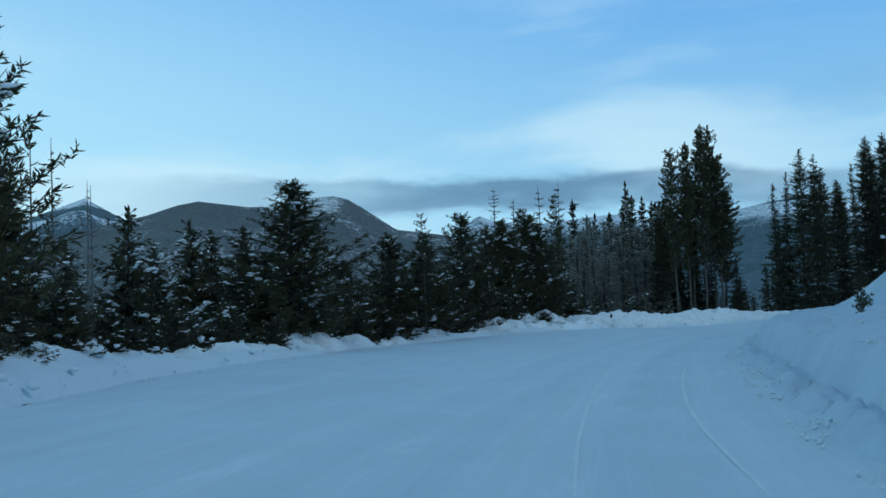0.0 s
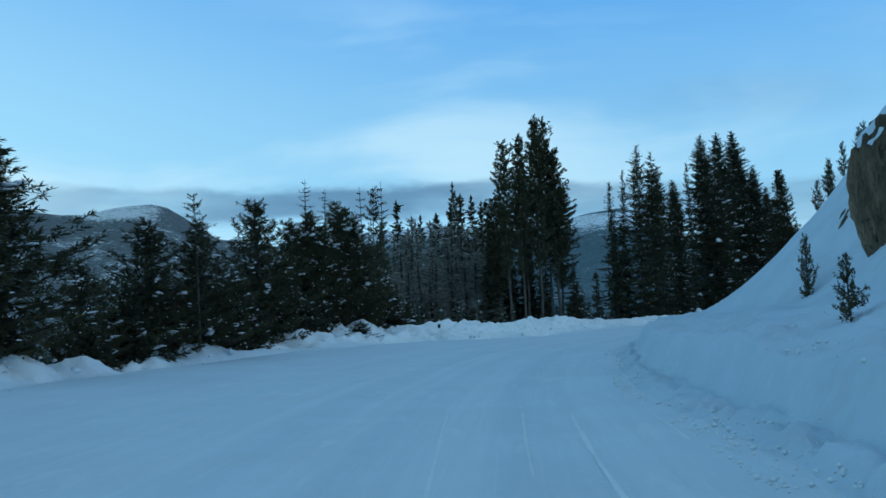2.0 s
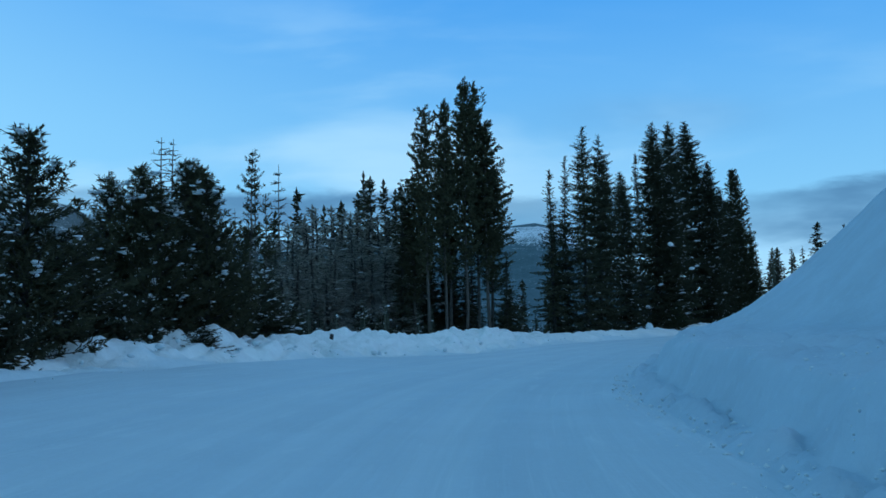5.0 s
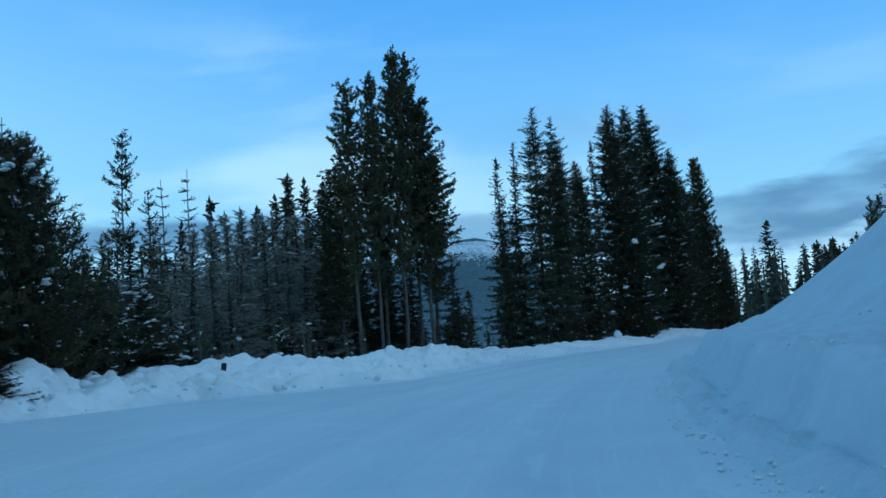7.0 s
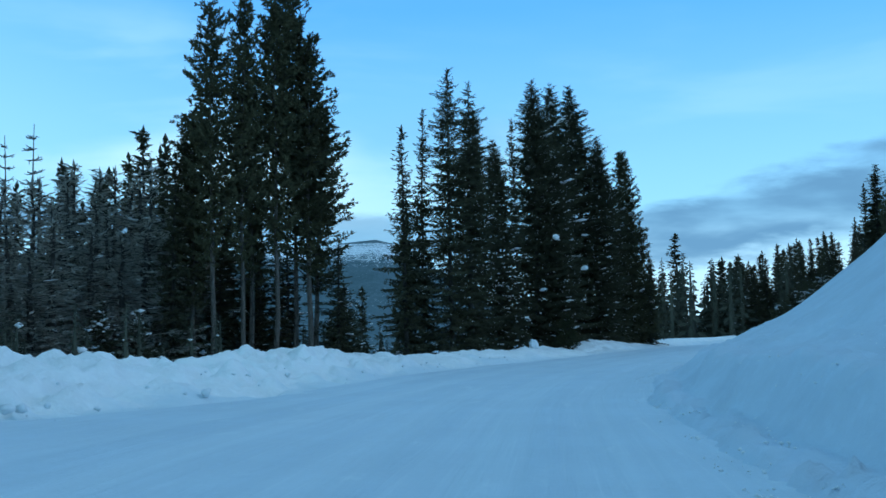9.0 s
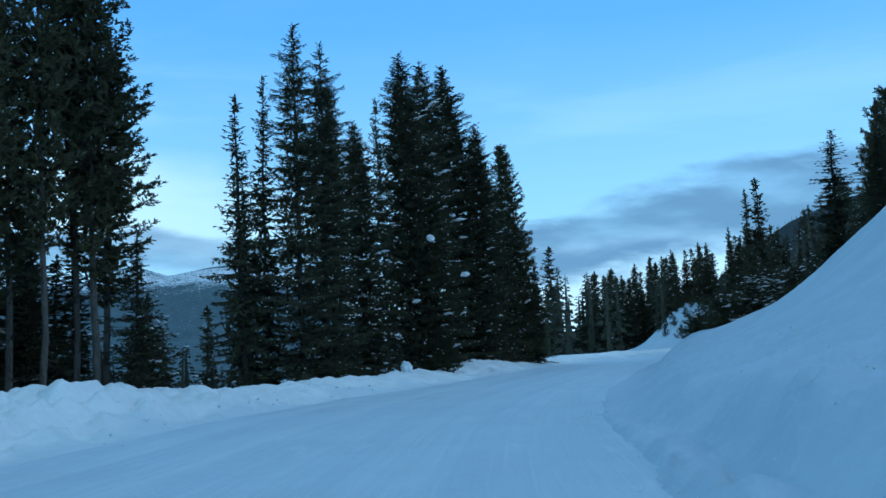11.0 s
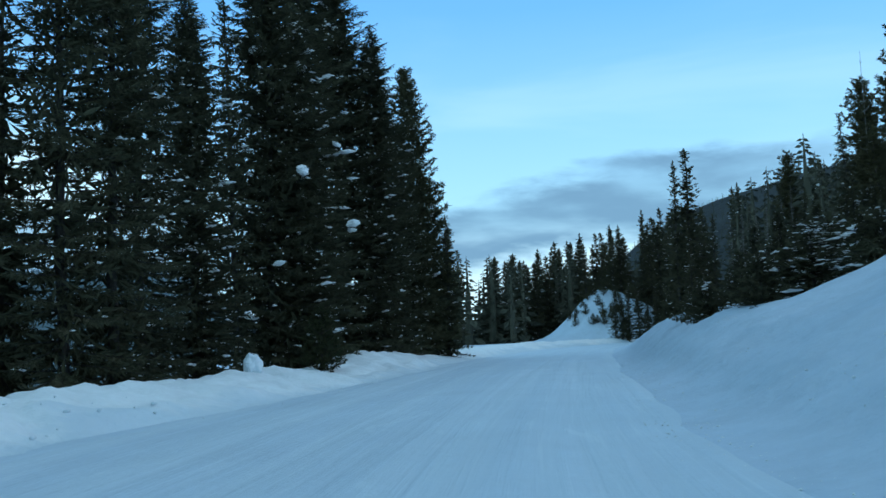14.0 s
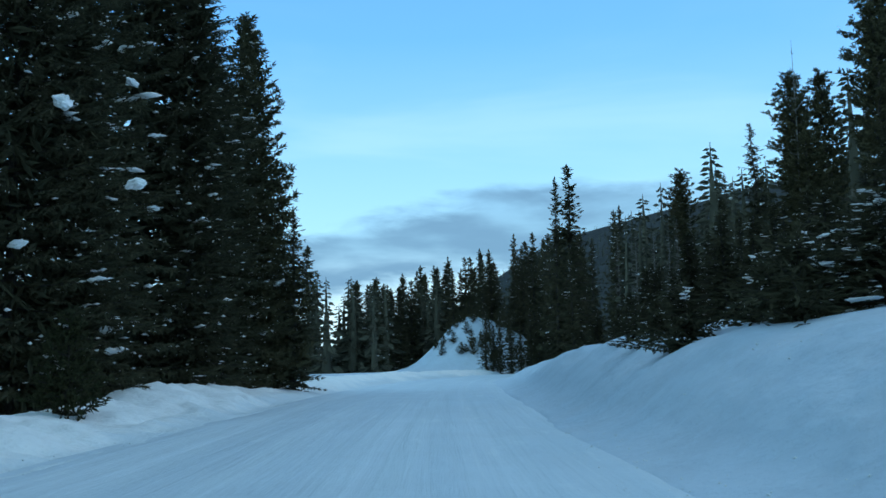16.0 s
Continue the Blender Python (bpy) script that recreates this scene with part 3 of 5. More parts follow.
def twigs(root, axis, length, width, rng):
    """Needled twigs: each two crossed slender blades, widest near the middle. Returns verts and triangles."""
    n = len(root)
    a, b = frames_of(axis, rng)
    mid = root + axis * (length * rng.uniform(0.35, 0.55, n))[:, None]
    a, b = a * width[:, None], b * width[:, None]
    V = np.stack([root, mid + a, mid - a, mid + b, mid - b, root + axis * length[:, None]], 1)
    F = np.array([(0, 1, 5), (0, 5, 2), (0, 3, 5), (0, 5, 4)])[None] + 6 * np.arange(n)[:, None, None]
    return V.reshape(-1, 3), F.reshape(-1, 3)


def tapered(points, radii, sides=7):
    """A tapered, slightly bent tube through points."""
    points = np.asarray(points, float)
    V, F = [], []
    for i, (p, r) in enumerate(zip(points, radii)):
        t = points[min(i + 1, len(points) - 1)] - points[max(i - 1, 0)]
        t /= np.linalg.norm(t)
        a = np.cross(t, (0.3, 0.9, 0.1) if abs(t[2]) > 0.7 else (0, 0, 1.0))
        a /= np.linalg.norm(a)
        b = np.cross(t, a)
        for j in range(sides):
            c = 2 * math.pi * j / sides
            V.append(p + r * (a * math.cos(c) + b * math.sin(c)))
    for i in range(len(points) - 1):
        for j in range(sides):
            q = (j + 1) % sides
            a, b, c, e = i * sides + j, i * sides + q, (i + 1) * sides + q, (i + 1) * sides + j
            F += [(a, b, c), (a, c, e)]
    return np.array(V), np.array(F)


def joined(pieces):
    V, F, o = [], [], 0
    for v, f in pieces:
        V.append(v)
        F.append(f + o)
        o += len(v)
    return np.concatenate(V), np.concatenate(F)


_g = (1 + 5 ** 0.5) / 2
ICO_V = np.array([(-1, _g, 0), (1, _g, 0), (-1, -_g, 0), (1, -_g, 0), (0, -1, _g), (0, 1, _g), (0, -1, -_g), (0, 1, -_g), (_g, 0, -1), (_g, 0, 1), (-_g, 0, -1), (-_g, 0, 1)]) / 1.902
ICO_F = np.array([(0, 11, 5), (0, 5, 1), (0, 1, 7), (0, 7, 10), (0, 10, 11), (1, 5, 9), (5, 11, 4), (11, 10, 2), (10, 7, 6), (7, 1, 8), (3, 9, 4), (3, 4, 2), (3, 2, 6), (3, 6, 8),
                  (3, 8, 9), (4, 9, 5), (2, 4, 11), (6, 2, 10), (8, 6, 7), (9, 8, 1)])


OCT_V = np.array([(1, 0, 0), (-1, 0, 0), (0, 1, 0), (0, -1, 0), (0, 0, 1), (0, 0, -1)], float)
OCT_F = np.array([(0, 2, 4), (2, 1, 4), (1, 3, 4), (3, 0, 4), (2, 0, 5), (1, 2, 5), (3, 1, 5), (0, 3, 5)])


def lumps(pos, size, rng, flat=0.5, jitter=0.25, yaw=None, drawn=1.0, coarse=False):
    """Irregular little lumps of snow, one round each place, drawn out along yaw."""
    n = len(pos)
    V, F = (OCT_V, OCT_F) if coarse else (ICO_V, ICO_F)
    k = 1 + jitter * rng.normal(size=(n, len(V), 1))
    yaw = rng.random(n) * 6.283 if yaw is None else yaw
    v = V[None] * k
    stretch = rng.uniform(0.7, 1.35, (n, 1)) * drawn
    x, y = v[..., 0] * stretch, v[..., 1]
    c, s = np.cos(yaw)[:, None], np.sin(yaw)[:, None]
    v = np.stack([x * c - y * s, x * s + y * c, v[..., 2] * flat], -1) * size[:, None, None] + pos[:, None]
    f = (F[None] + len(V) * np.arange(n)[:, None, None]).reshape(-1, 3)
    return v.reshape(-1, 3), f


def conifer(height, rng, radius, bare, shape, droop, whorl, per, twig, snow=0.10, snow_size=0.16, ragged=0.25, gap=0.0, inner=0.12, width=0.15, lift=0.3, core=0.5, girth=0.011, tip=0.35,
            head=1.0, hang=0.3, pine=False, waist=0.35, grow=5.0, fine=1.0, dead=0, sweep=0.24):
    """A conifer: trunk, limbs with needled twigs, and snow caught on them.
    bare: height without limbs; shape, head, waist: crown outline; droop: how the limbs hang; whorl: spacing of limbs; per: limbs a whorl;
    pine: needles in clusters at the ends of the limbs instead of flat hanging sprays; dead: dry limbs on the bare stem."""
    lean = rng.normal(size=2) * 0.008 * height
    zs = np.linspace(-0.6, height, 12)
    bend = rng.normal(size=(12, 2)) * 0.012 * height * 0.2

    def stem(z):
        f = np.clip(z / height, 0, 1)
        return np.stack([lean[0] * f * f + np.interp(z, zs, bend[:, 0]), lean[1] * f * f + np.interp(z, zs, bend[:, 1]), z], -1)

    r0 = girth * height + 0.02
    trunk = tapered(stem(zs), r0 * (1 - np.clip(zs / height, 0, 1)) ** 0.8 + 0.012, 8)
    P, A, Sz, limbs, caps, capz, capy = [], [], [], [], [], [], []
    for _ in range(dead):
        z0, yaw = bare * rng.uniform(0.25, 1.0), rng.random() * 6.28
        o = stem(np.array([z0]))[0]
        e = o + np.array([math.cos(yaw), math.sin(yaw), rng.uniform(-.5, .1)]) * rng.uniform(0.4, 1.3)
        limbs.append(np.stack([o, (o + e) / 2, e]))
    z = bare
    while z < height - 0.15:
        f = (z - bare) / (height - bare)
        out = radius * min(1.0, (1 - f) / head) ** shape * (1 - 0.2 * f * (head < 1)) * (waist + (1 - waist) * min(1, f * grow + 0.06 * grow)) + 0.08
        n = max(3, int(round(per * (0.6 + 0.5 * rng.random()))))
        ph = rng.random() * 6.28
        for j in range(n):
            if rng.random() < gap:
                continue
            yaw = ph + 6.28 * (j + rng.uniform(-.3, .3)) / n
            L = out * rng.uniform(1 - ragged * 1.3, 1 + ragged)
            h = np.array([math.cos(yaw), math.sin(yaw), 0])
            o = stem(np.array([z + rng.uniform(-.8, .8) * whorl]))[0]
            rise = lift * f - droop * (1 - f) * rng.uniform(0.6, 1.3) + rng.normal() * 0.09
            side = np.array([-h[1], h[0], 0])
            t = twig * (1 - tip * f)
            if pine:
                k = max(2, int(L / (t * 0.75)))
                u = np.linspace(0.42, 1, k)
            else:
                k = max(2, int(L * fine / (t * 0.42)))
                u = np.linspace(inner, 1, k)
            line = o + h * (L * u)[:, None]
            line[:, 2] += L * (rise * u + sweep * u * u)
            limbs.append(np.stack([o, line[k // 2], line[-1]]))
            if pine:
                # shoots sweeping up at the ends of the limb, each a brush of needles
                m = 15
                shoot = h * 0.6 + np.array([0, 0, 0.5]) + side * rng.uniform(-.8, .8, (k, 1)) + rng.normal(size=(k, 3)) * 0.2
                q = line + side * (rng.uniform(-.42, .42, k) * L * (1.25 - u))[:, None] + rng.normal(size=(k, 3)) * t * 0.2 - shoot * t * 0.5
                q, shoot = np.repeat(q, m, 0), np.repeat(shoot, m, 0)
                P.append(q + shoot * (rng.random(k * m) * t * 1.3)[:, None])
                A.append(shoot * 0.8 + rng.normal(size=(k * m, 3)) * 0.55)
                Sz.append(t * rng.uniform(0.5, 0.95, k * m))
            else:
                for sgn in (-1, 1):
                    ln = t * (1.35 - 0.75 * u) * rng.uniform(0.75, 1.2, k) * min(1.0, 0.35 + L * 0.6)
                    ax = h * 0.7 + side * sgn * 0.85 + np.array([0, 0, -hang * (1 - 0.6 * f)]) + rng.normal(size=(k, 3)) * 0.2
                    ax /= np.linalg.norm(ax, axis=1, keepdims=True)
                    P += [line, line + ax * (ln * 0.4)[:, None], line + ax * (ln * 0.55)[:, None]]
                    A += [ax, ax + h * 0.8 + rng.normal(size=(k, 3)) * 0.2, ax * 0.9 - h * 0.45 + np.array([0, 0, -hang]) + rng.normal(size=(k, 3)) * 0.25]
                    Sz += [ln, ln * 0.75, ln * 0.65]
                m = max(1, k // 2)
                P += [line[-m:] - h * t * 0.2, line[::2]]
                A += [np.tile(h + np.array([0, 0, 0.25]), (m, 1)) + rng.normal(size=(m, 3)) * 0.2, np.tile(h * 0.4 - np.array([0, 0, 0.2 + hang]), (len(line[::2]), 1)) + rng.normal(size=(len(line[::2]), 3)) * 0.3]
                Sz += [t * rng.uniform(0.7, 1.1, m), t * rng.uniform(0.6, 1.0, len(line[::2]))]
            c = rng.random(k) < snow
            if c.any():
                caps.append(line[c] + np.array([0, 0, twig * (0.4 if pine else 0.12)]) + rng.normal(size=(c.sum(), 3)) * twig * 0.3)
                capz.append(snow_size * (0.12 + 0.24 * rng.random(c.sum())))
                capy.append(np.full(c.sum(), yaw))
            if rng.random() < 0.015 + snow * 0.7:
                # a cushion of snow lying along part of the limb
                big = snow_size * rng.uniform(0.35, 0.8) * (1 + 0.9 * rng.random() ** 9)
                big = min(big, 0.2 * L + 0.03)
                c0, run = rng.uniform(0.35, 0.85), rng.integers(3, 7)
                at = np.clip(c0 + np.arange(run) * big * 0.85 / max(L, 0.3), 0, 1.02)
                q = o + h * (L * at)[:, None]
                q[:, 2] += L * (rise * at + sweep * at * at) + twig * (0.45 if pine else 0.14)
                caps.append(q + rng.normal(size=(run, 3)) * np.array([.4, .4, .15]) * big)
                capz.append(big * rng.uniform(0.45, 1.0, run))
                capy.append(np.full(run, yaw))
        # dark inner foliage close to the stem
        m = int(8 * core * min(1.4, out))
        if m:
            yaw = rng.random(m) * 6.28
            rr = out * rng.uniform(0.05, 0.45, m)
            h = np.stack([np.cos(yaw), np.sin(yaw), np.zeros(m)], -1)
            P.append(stem(np.full(m, z)) + h * rr[:, None] + np.array([0, 0, 1.0]) * (rng.uniform(-.7, .7, m) * whorl + rise * rr)[:, None])
            A.append(h * 0.6 + rng.normal(size=(m, 3)) * 0.7)
            Sz.append(np.full(m, min(0.7, 0.3 + 0.25 * out)) * rng.uniform(0.7, 1.2, m))
        z += whorl * (1 - 0.35 * f) * rng.uniform(0.5, 1.5)
    # the leader and the last upright twigs round it
    m = 14
    zt = height - rng.uniform(0.05, 0.9, m) * min(1.0, height * 0.08)
    P.append(stem(zt))
    A.append(rng.normal(size=(m, 3)) * (np.array([.4, .4, .1]) if pine else np.array([.25, .25, .1])) + np.array([0, 0, 0.6]))
    Sz.append(min(twig, 0.42) * rng.uniform(0.5, 0.9, m))
    P.append(stem(np.array([height - 0.3 * twig])))
    A.append(np.array([[0.05, 0.0, 1.0]]))
    Sz.append(np.array([twig]))
    P, A, Sz = np.concatenate(P), np.concatenate(A), np.concatenate(Sz)
    A /= np.linalg.norm(A, axis=1, keepdims=True)
    wood = trunk, joined([tapered(l, (0.022 + 0.0015 * height, 0.016, 0.006), 3) for l in limbs])
    crown = twigs(P, A, Sz, Sz * width * rng.uniform(0.7, 1.2, len(Sz)), rng)
    load = lumps(np.concatenate(caps), np.concatenate(capz), rng, 0.5, 0.3, coarse=height > 9, yaw=np.concatenate(capy) + rng.normal(size=sum(map(len, capy))) * 0.5, drawn=1.6) if caps else None
    return wood, crown, load


def bare_tree(height, rng, reach, per=3, whorl=0.35, start=0.25, upward=0.15):
    """A dead or leafless stem with fine twigs."""
    zs = np.linspace(-0.5, height, 12)
    bend = np.cumsum(rng.normal(size=(12, 2)) * 0.012, 0) * height * 0.12
    pts = np.stack([bend[:, 0], bend[:, 1], zs], -1)
    pieces = [tapered(pts, (0.007 * height + 0.02) * (1 - np.clip(zs / height, 0, 1)) + 0.01, 6)]
    z = height * start
    while z < height - 0.2:
        f = z / height
        for j in range(per):
            yaw = rng.random() * 6.28
            L = reach * (1.15 - f) * rng.uniform(0.4, 1.2)
            o = np.array([np.interp(z, zs, pts[:, 0]), np.interp(z, zs, pts[:, 1]), z])
            h = np.array([math.cos(yaw), math.sin(yaw), 0])
            e = o + h * L + np.array([0, 0, L * (upward + rng.normal() * 0.2)])
            m = (o + e) / 2 + np.array([0, 0, -0.05 * L])
            pieces.append(tapered((o, m, e), (0.026, 0.018, 0.008), 3))
            for _ in range(3):
                p = o + (e - o) * rng.uniform(0.3, 0.95)
                t = p + (h * 0.5 + rng.normal(size=3) * 0.5) * L * 0.35
                pieces.append(tapered((p, (p + t) / 2, t), (0.014, 0.011, 0.006), 3))
        z += whorl * rng.uniform(0.7, 1.3)
    return joined(pieces)


KINDS = {}


def kind(name, variants, height, maker, needle, category, label):
    KINDS[name] = dict(variants=variants, height=height, maker=maker, needle=needle, category=category, label=label, protos={}, count=0)


kind("lodgepole_pine", 3, 20.0, lambda h, g: conifer(h, g, 1.45, 6.4, 0.58, -0.02, 0.48, 7, 0.36, snow=0.05, snow_size=0.12, ragged=0.5, gap=0.18, width=0.15, lift=0.35, core=2.2, girth=0.0065, tip=0.1, head=0.36, pine=True, waist=0.3, grow=2.4, dead=16),
     M_NEEDLE, "tree", "tall dark pine with a ragged crown and pale bare lower trunk")
kind("tall_spruce", 3, 20.0, lambda h, g: conifer(h, g, 2.15, 0.3, 0.66, 0.26, 0.42, 8, 0.40, snow=0.16, snow_size=0.21, ragged=0.24, gap=0.05, girth=0.0075, width=0.105, fine=0.95, core=4.0, tip=0.3, head=0.36, hang=0.45, waist=0.8, sweep=0.08), M_SPRUCE, "tree",
     "tall dense dark spruce with snow caught on its drooping limbs")
kind("airy_spruce", 3, 20.0, lambda h, g: conifer(h, g, 2.2, 0.8, 0.7, 0.30, 0.56, 6, 0.42, snow=0.13, snow_size=0.19, ragged=0.36, gap=0.12, girth=0.0075, width=0.085, fine=1.15, core=3.4, tip=0.3, head=0.45, hang=0.45, waist=0.8, sweep=0.08), M_SPRUCE, "tree",
     "tall thin-crowned spruce with sky showing between its limbs")
kind("limber_pine", 2, 20.0, lambda h, g: conifer(h, g, 2.0, 0.4, 0.62, 0.0, 0.40, 8, 0.42, snow=0.22, snow_size=0.2, ragged=0.38, gap=0.06, girth=0.0075, width=0.13, core=2.6, tip=0.15, head=0.85, lift=0.45, waist=0.85, pine=True), M_NEEDLE, "tree",
     "tall full pine with tufted upswept limbs flecked with snow")
kind("slim_spruce", 3, 16.0, lambda h, g: conifer(h, g, 1.35, 0.3, 0.8, 0.45, 0.52, 6, 0.42, head=0.7, snow=0.08, snow_size=0.13, ragged=0.45, gap=0.1, girth=0.0075, width=0.14, fine=0.7, core=1.5, hang=0.5, waist=0.7, sweep=0.12), M_SPRUCE, "tree",
     "slender dark spruce with a narrow open crown")
kind("forest_spruce", 4, 16.0, lambda h, g: conifer(h, g, 1.85, 0.3, 0.95, 0.38, 0.66, 6, 0.54, head=1.0, snow=0.15, snow_size=0.17, ragged=0.22, gap=0.03, girth=0.0075, width=0.18, core=1.6, hang=0.4, waist=0.7, fine=0.42, tip=0.3, sweep=0.1), M_SPRUCE, "tree",
     "dark forest spruce with a pointed crown and specks of snow")
kind("young_pine", 3, 7.0, lambda h, g: conifer(h, g, 2.15, 0.12, 1.0, -0.22, 0.30, 7, 0.29, lift=0.55, width=0.095, snow=0.13, snow_size=0.2, core=1.8, ragged=0.4, gap=0.05, pine=True, waist=0.7, tip=0.2), M_NEEDLE, "tree",
     "bushy young pine flecked with snow behind the snow bank")
kind("snowy_fir", 3, 6.0, lambda h, g: conifer(h, g, 1.9, 0.1, 0.85, 0.2, 0.36, 6, 0.42, width=0.14, fine=0.75, snow=0.20, snow_size=0.2, core=1.8, ragged=0.35, waist=0.7), M_SPRUCE, "tree",
     "young fir with snow lying along its limbs")
kind("laden_fir", 2, 6.0, lambda h, g: conifer(h, g, 1.9, 0.1, 0.9, 0.35, 0.40, 6, 0.42, width=0.125, snow=0.36, snow_size=0.26, core=1.6, ragged=0.35, waist=0.7), M_SPRUCE, "tree",
     "young fir with thick snow along its limbs")
kind("thin_pine", 2, 13.0, lambda h, g: conifer(h, g, 0.75, 6.8, 0.4, 0.0, 0.36, 5, 0.30, snow=0.02, ragged=0.5, gap=0.2, girth=0.006, pine=True, width=0.12, dead=14), M_NEEDLE, "tree",
     "thin pine with a small tufted crown on a long bare stem")
kind("sapling", 3, 2.2, lambda h, g: conifer(h, g, 0.62, 0.06, 0.9, -0.2, 0.22, 5, 0.22, snow=0.005, snow_size=0.05, ragged=0.35, gap=0.1, core=0.5, width=0.12, pine=True, lift=0.6), M_NEEDLE, "sapling",
     "small dark pine sapling standing in the snow slope")
kind("olive_sapling", 1, 3.0, lambda h, g: conifer(h, g, 0.85, 0.08, 0.8, -0.1, 0.17, 6, 0.26, snow=0.0, ragged=0.25, pine=True, width=0.12), M_YOUNG, "sapling",
     "yellow-green young pine before the dark spruces")
kind("roadside_bush", 3, 3.4, lambda h, g: conifer(h, g, 1.6, 0.0, 0.62, 0.1, 0.32, 6, 0.40, width=0.14, fine=0.7, snow=0.2, snow_size=0.14, core=1.8, ragged=0.45, waist=0.8), M_SPRUCE, "bush",
     "low spreading fir bush laden with snow on the slope")
kind("bare_larch", 3, 12.0, lambda h, g: bare_tree(h, g, 1.3, 5, 0.28, 0.15, 0.25), M_DEAD, "tree", "leafless grey larch with fine bare twigs")
kind("dead_snag", 2, 9.0, lambda h, g: bare_tree(h, g, 1.0, 2, 0.45, 0.3, 0.35), M_DEAD, "tree", "dead grey snag with a few broken limbs")
kind("grey_thicket_fir", 3, 11.0, lambda h, g: conifer(h, g, 1.3, 0.4, 0.75, 0.3, 0.5, 5, 0.46, width=0.09, snow=0.05, snow_size=0.13, ragged=0.4, gap=0.12, core=1.0, head=0.9, waist=0.7), M_GREY, "tree",
     "thin half-dead fir in a thicket, its grey lightened for haze")


def plant(name, x, y, top, wide=1.0, lean=0.0, group="trees beside the road", sink=0.25, base=None):
    """Sets one tree: its top at that height; the meshes of a kind are shared."""
    k = KINDS[name]
    v = k["count"] % k["variants"]
    k["count"] += 1
    z = (float(land(np.array([x]), np.array([y]))[0]) if base is None else base) - sink
    tall = (top - z) / k["height"]
    m = pose(x, y, z, lean * math.cos(k["count"]), lean * math.sin(k["count"] * 2.1), (k["count"] * 137.5) % 360)
    if v not in k["protos"]:
        g = np.random.default_rng(sum(map(ord, name)) * 10 + v)
        made = k["maker"](k["height"], g)
        ob = new(name)
        if len(made) == 2:
            part("stem", mesh_from(name + "_stem", *made, M_DEAD), ob)
        else:
            wood, crown, load = made
            bark = M_BARK if name in ("lodgepole_pine", "thin_pine") else M_DARK_BARK
            trunk = part("trunk", mesh_from(name + "_trunk", *wood[0], bark), ob, "pale grey-brown bark" if bark is M_BARK else "dark brown bark")
            tagged(part("branchwork", mesh_from(name + "_limbs", *wood[1], M_DARK_BARK), trunk), kind="stuff")
            leaves = part("crown", mesh_from(name + "_crown", *crown, k["needle"], False), ob)
            if load is not None:
                tagged(part("snow_load", mesh_from(name + "_snow", *load, M_LOAD), leaves, "white snow caught on the limbs"), kind="stuff")
        tagged(ob, k["label"], k["category"], group)
        ob.matrix_basis = m
        k["protos"][v] = ob
    else:
        ob = copy_thing(k["protos"][v], m)
        tagged(ob, group=group)
    side = wide * (0.55 + 0.45 * tall)
    ob.scale = (side, side, tall)
    return ob


# young trees behind the left bank: x, y, top, width
for x, y, t, w in [(-11.7, 25.4, 9.9, 1.3), (-13.0, 31.5, 6.2, 1.0), (-6.3, 43.8, 7.6, 1.6), (-2.7, 53.4, 6.1, 1.25), (-4.6, 50.4, 4.4, .9), (1.15, 66.5, 8.4, 1.3),
                   (3.1, 75.8, 8.3, 1.15), (4.3, 76.9, 8.8, 1.1), (6.2, 79.0, 9.4, 1.05), (6.9, 77.0, 8.5, 1.05), (4.9, 75.0, 7.8, 1.1), (6.4, 84.5, 10.4, 1.0), (4.1, 81.6, 8.6, 1.1),
                   (6.7, 81.4, 9.5, 1.1), (-1.0, 57.0, 6.3, 1.2)]:
    plant("young_pine", x, y, t, w)
for x, y, t, w in [(-14.8, 49.9, 7.3, 1.2), (-12.0, 44.4, 5.2, 1.0), (-11.5, 48.7, 6.5, 1.1), (-11.1, 50.8, 6.2, 1.1), (-9.2, 49.2, 6.2, 1.1), (-16.6, 47.2, 5.5, 1.1), (-3.4, 52.0, 3.8, 1.0),
                   (-1.6, 60.0, 4.8, 1.1), (0.1, 62.0, 4.6, 1.0), (8.7, 89.4, 5.9, 1.3), (7.3, 104.4, 7.7, 1.2), (2.6, 70.0, 5.0, 1.1), (8.6, 84.0, 5.0, 1.0), (-7.8, 46.5, 4.6, 1.1),
                   (-8.6, 43.0, 3.6, 1.0), (10.5, 93.0, 4.6, 1.0), (12.4, 96.0, 4.0, .9), (10.6, 99.5, 6.0, 1.0)]:
    plant("snowy_fir", x, y, t, w)
for x, y, t, w in [(10.5, 92.5, 5.6, 1.35), (18.0, 104.2, 4.2, .9), (19.6, 105.0, 3.8, .8), (3.2, 72.0, 4.2, .9)]:
    plant("laden_fir", x, y, t, w)
# low growth at the crest of the bank, pressing through the snow
g = np.random.default_rng(31)
for s in np.arange(18, 72, 2.4):
    s = s + g.uniform(-.8, .8)
    d = float(left_edge(s) - bank_width(s)) - g.uniform(-.3, 1.0)
    x, y = (float(v) for v in place(s, d))
    z = float(land(np.array([x]), np.array([y]))[0])
    plant("roadside_bush", x, y, z + g.uniform(0.6, 1.6), g.uniform(.55, .85), group="low growth on the bank", sink=0.35)
plant("thin_pine", -1.0, 55.3, 7.25, .7)
plant("roadside_bush", 6.6, 71.0, 2.15, .85, group="low growth on the bank", sink=0.3)
plant("thin_pine", 9.7, 94.3, 12.7, .8)
plant("thin_pine", 11.2, 101.0, 11.0, .8)
for x, y, t in [(-15.2, 39.2, 9.7), (-14.4, 39.5, 9.0), (-14.2, 42.7, 7.8), (-14.7, 44.5, 7.9)]:
    plant("dead_snag", x, y, t)
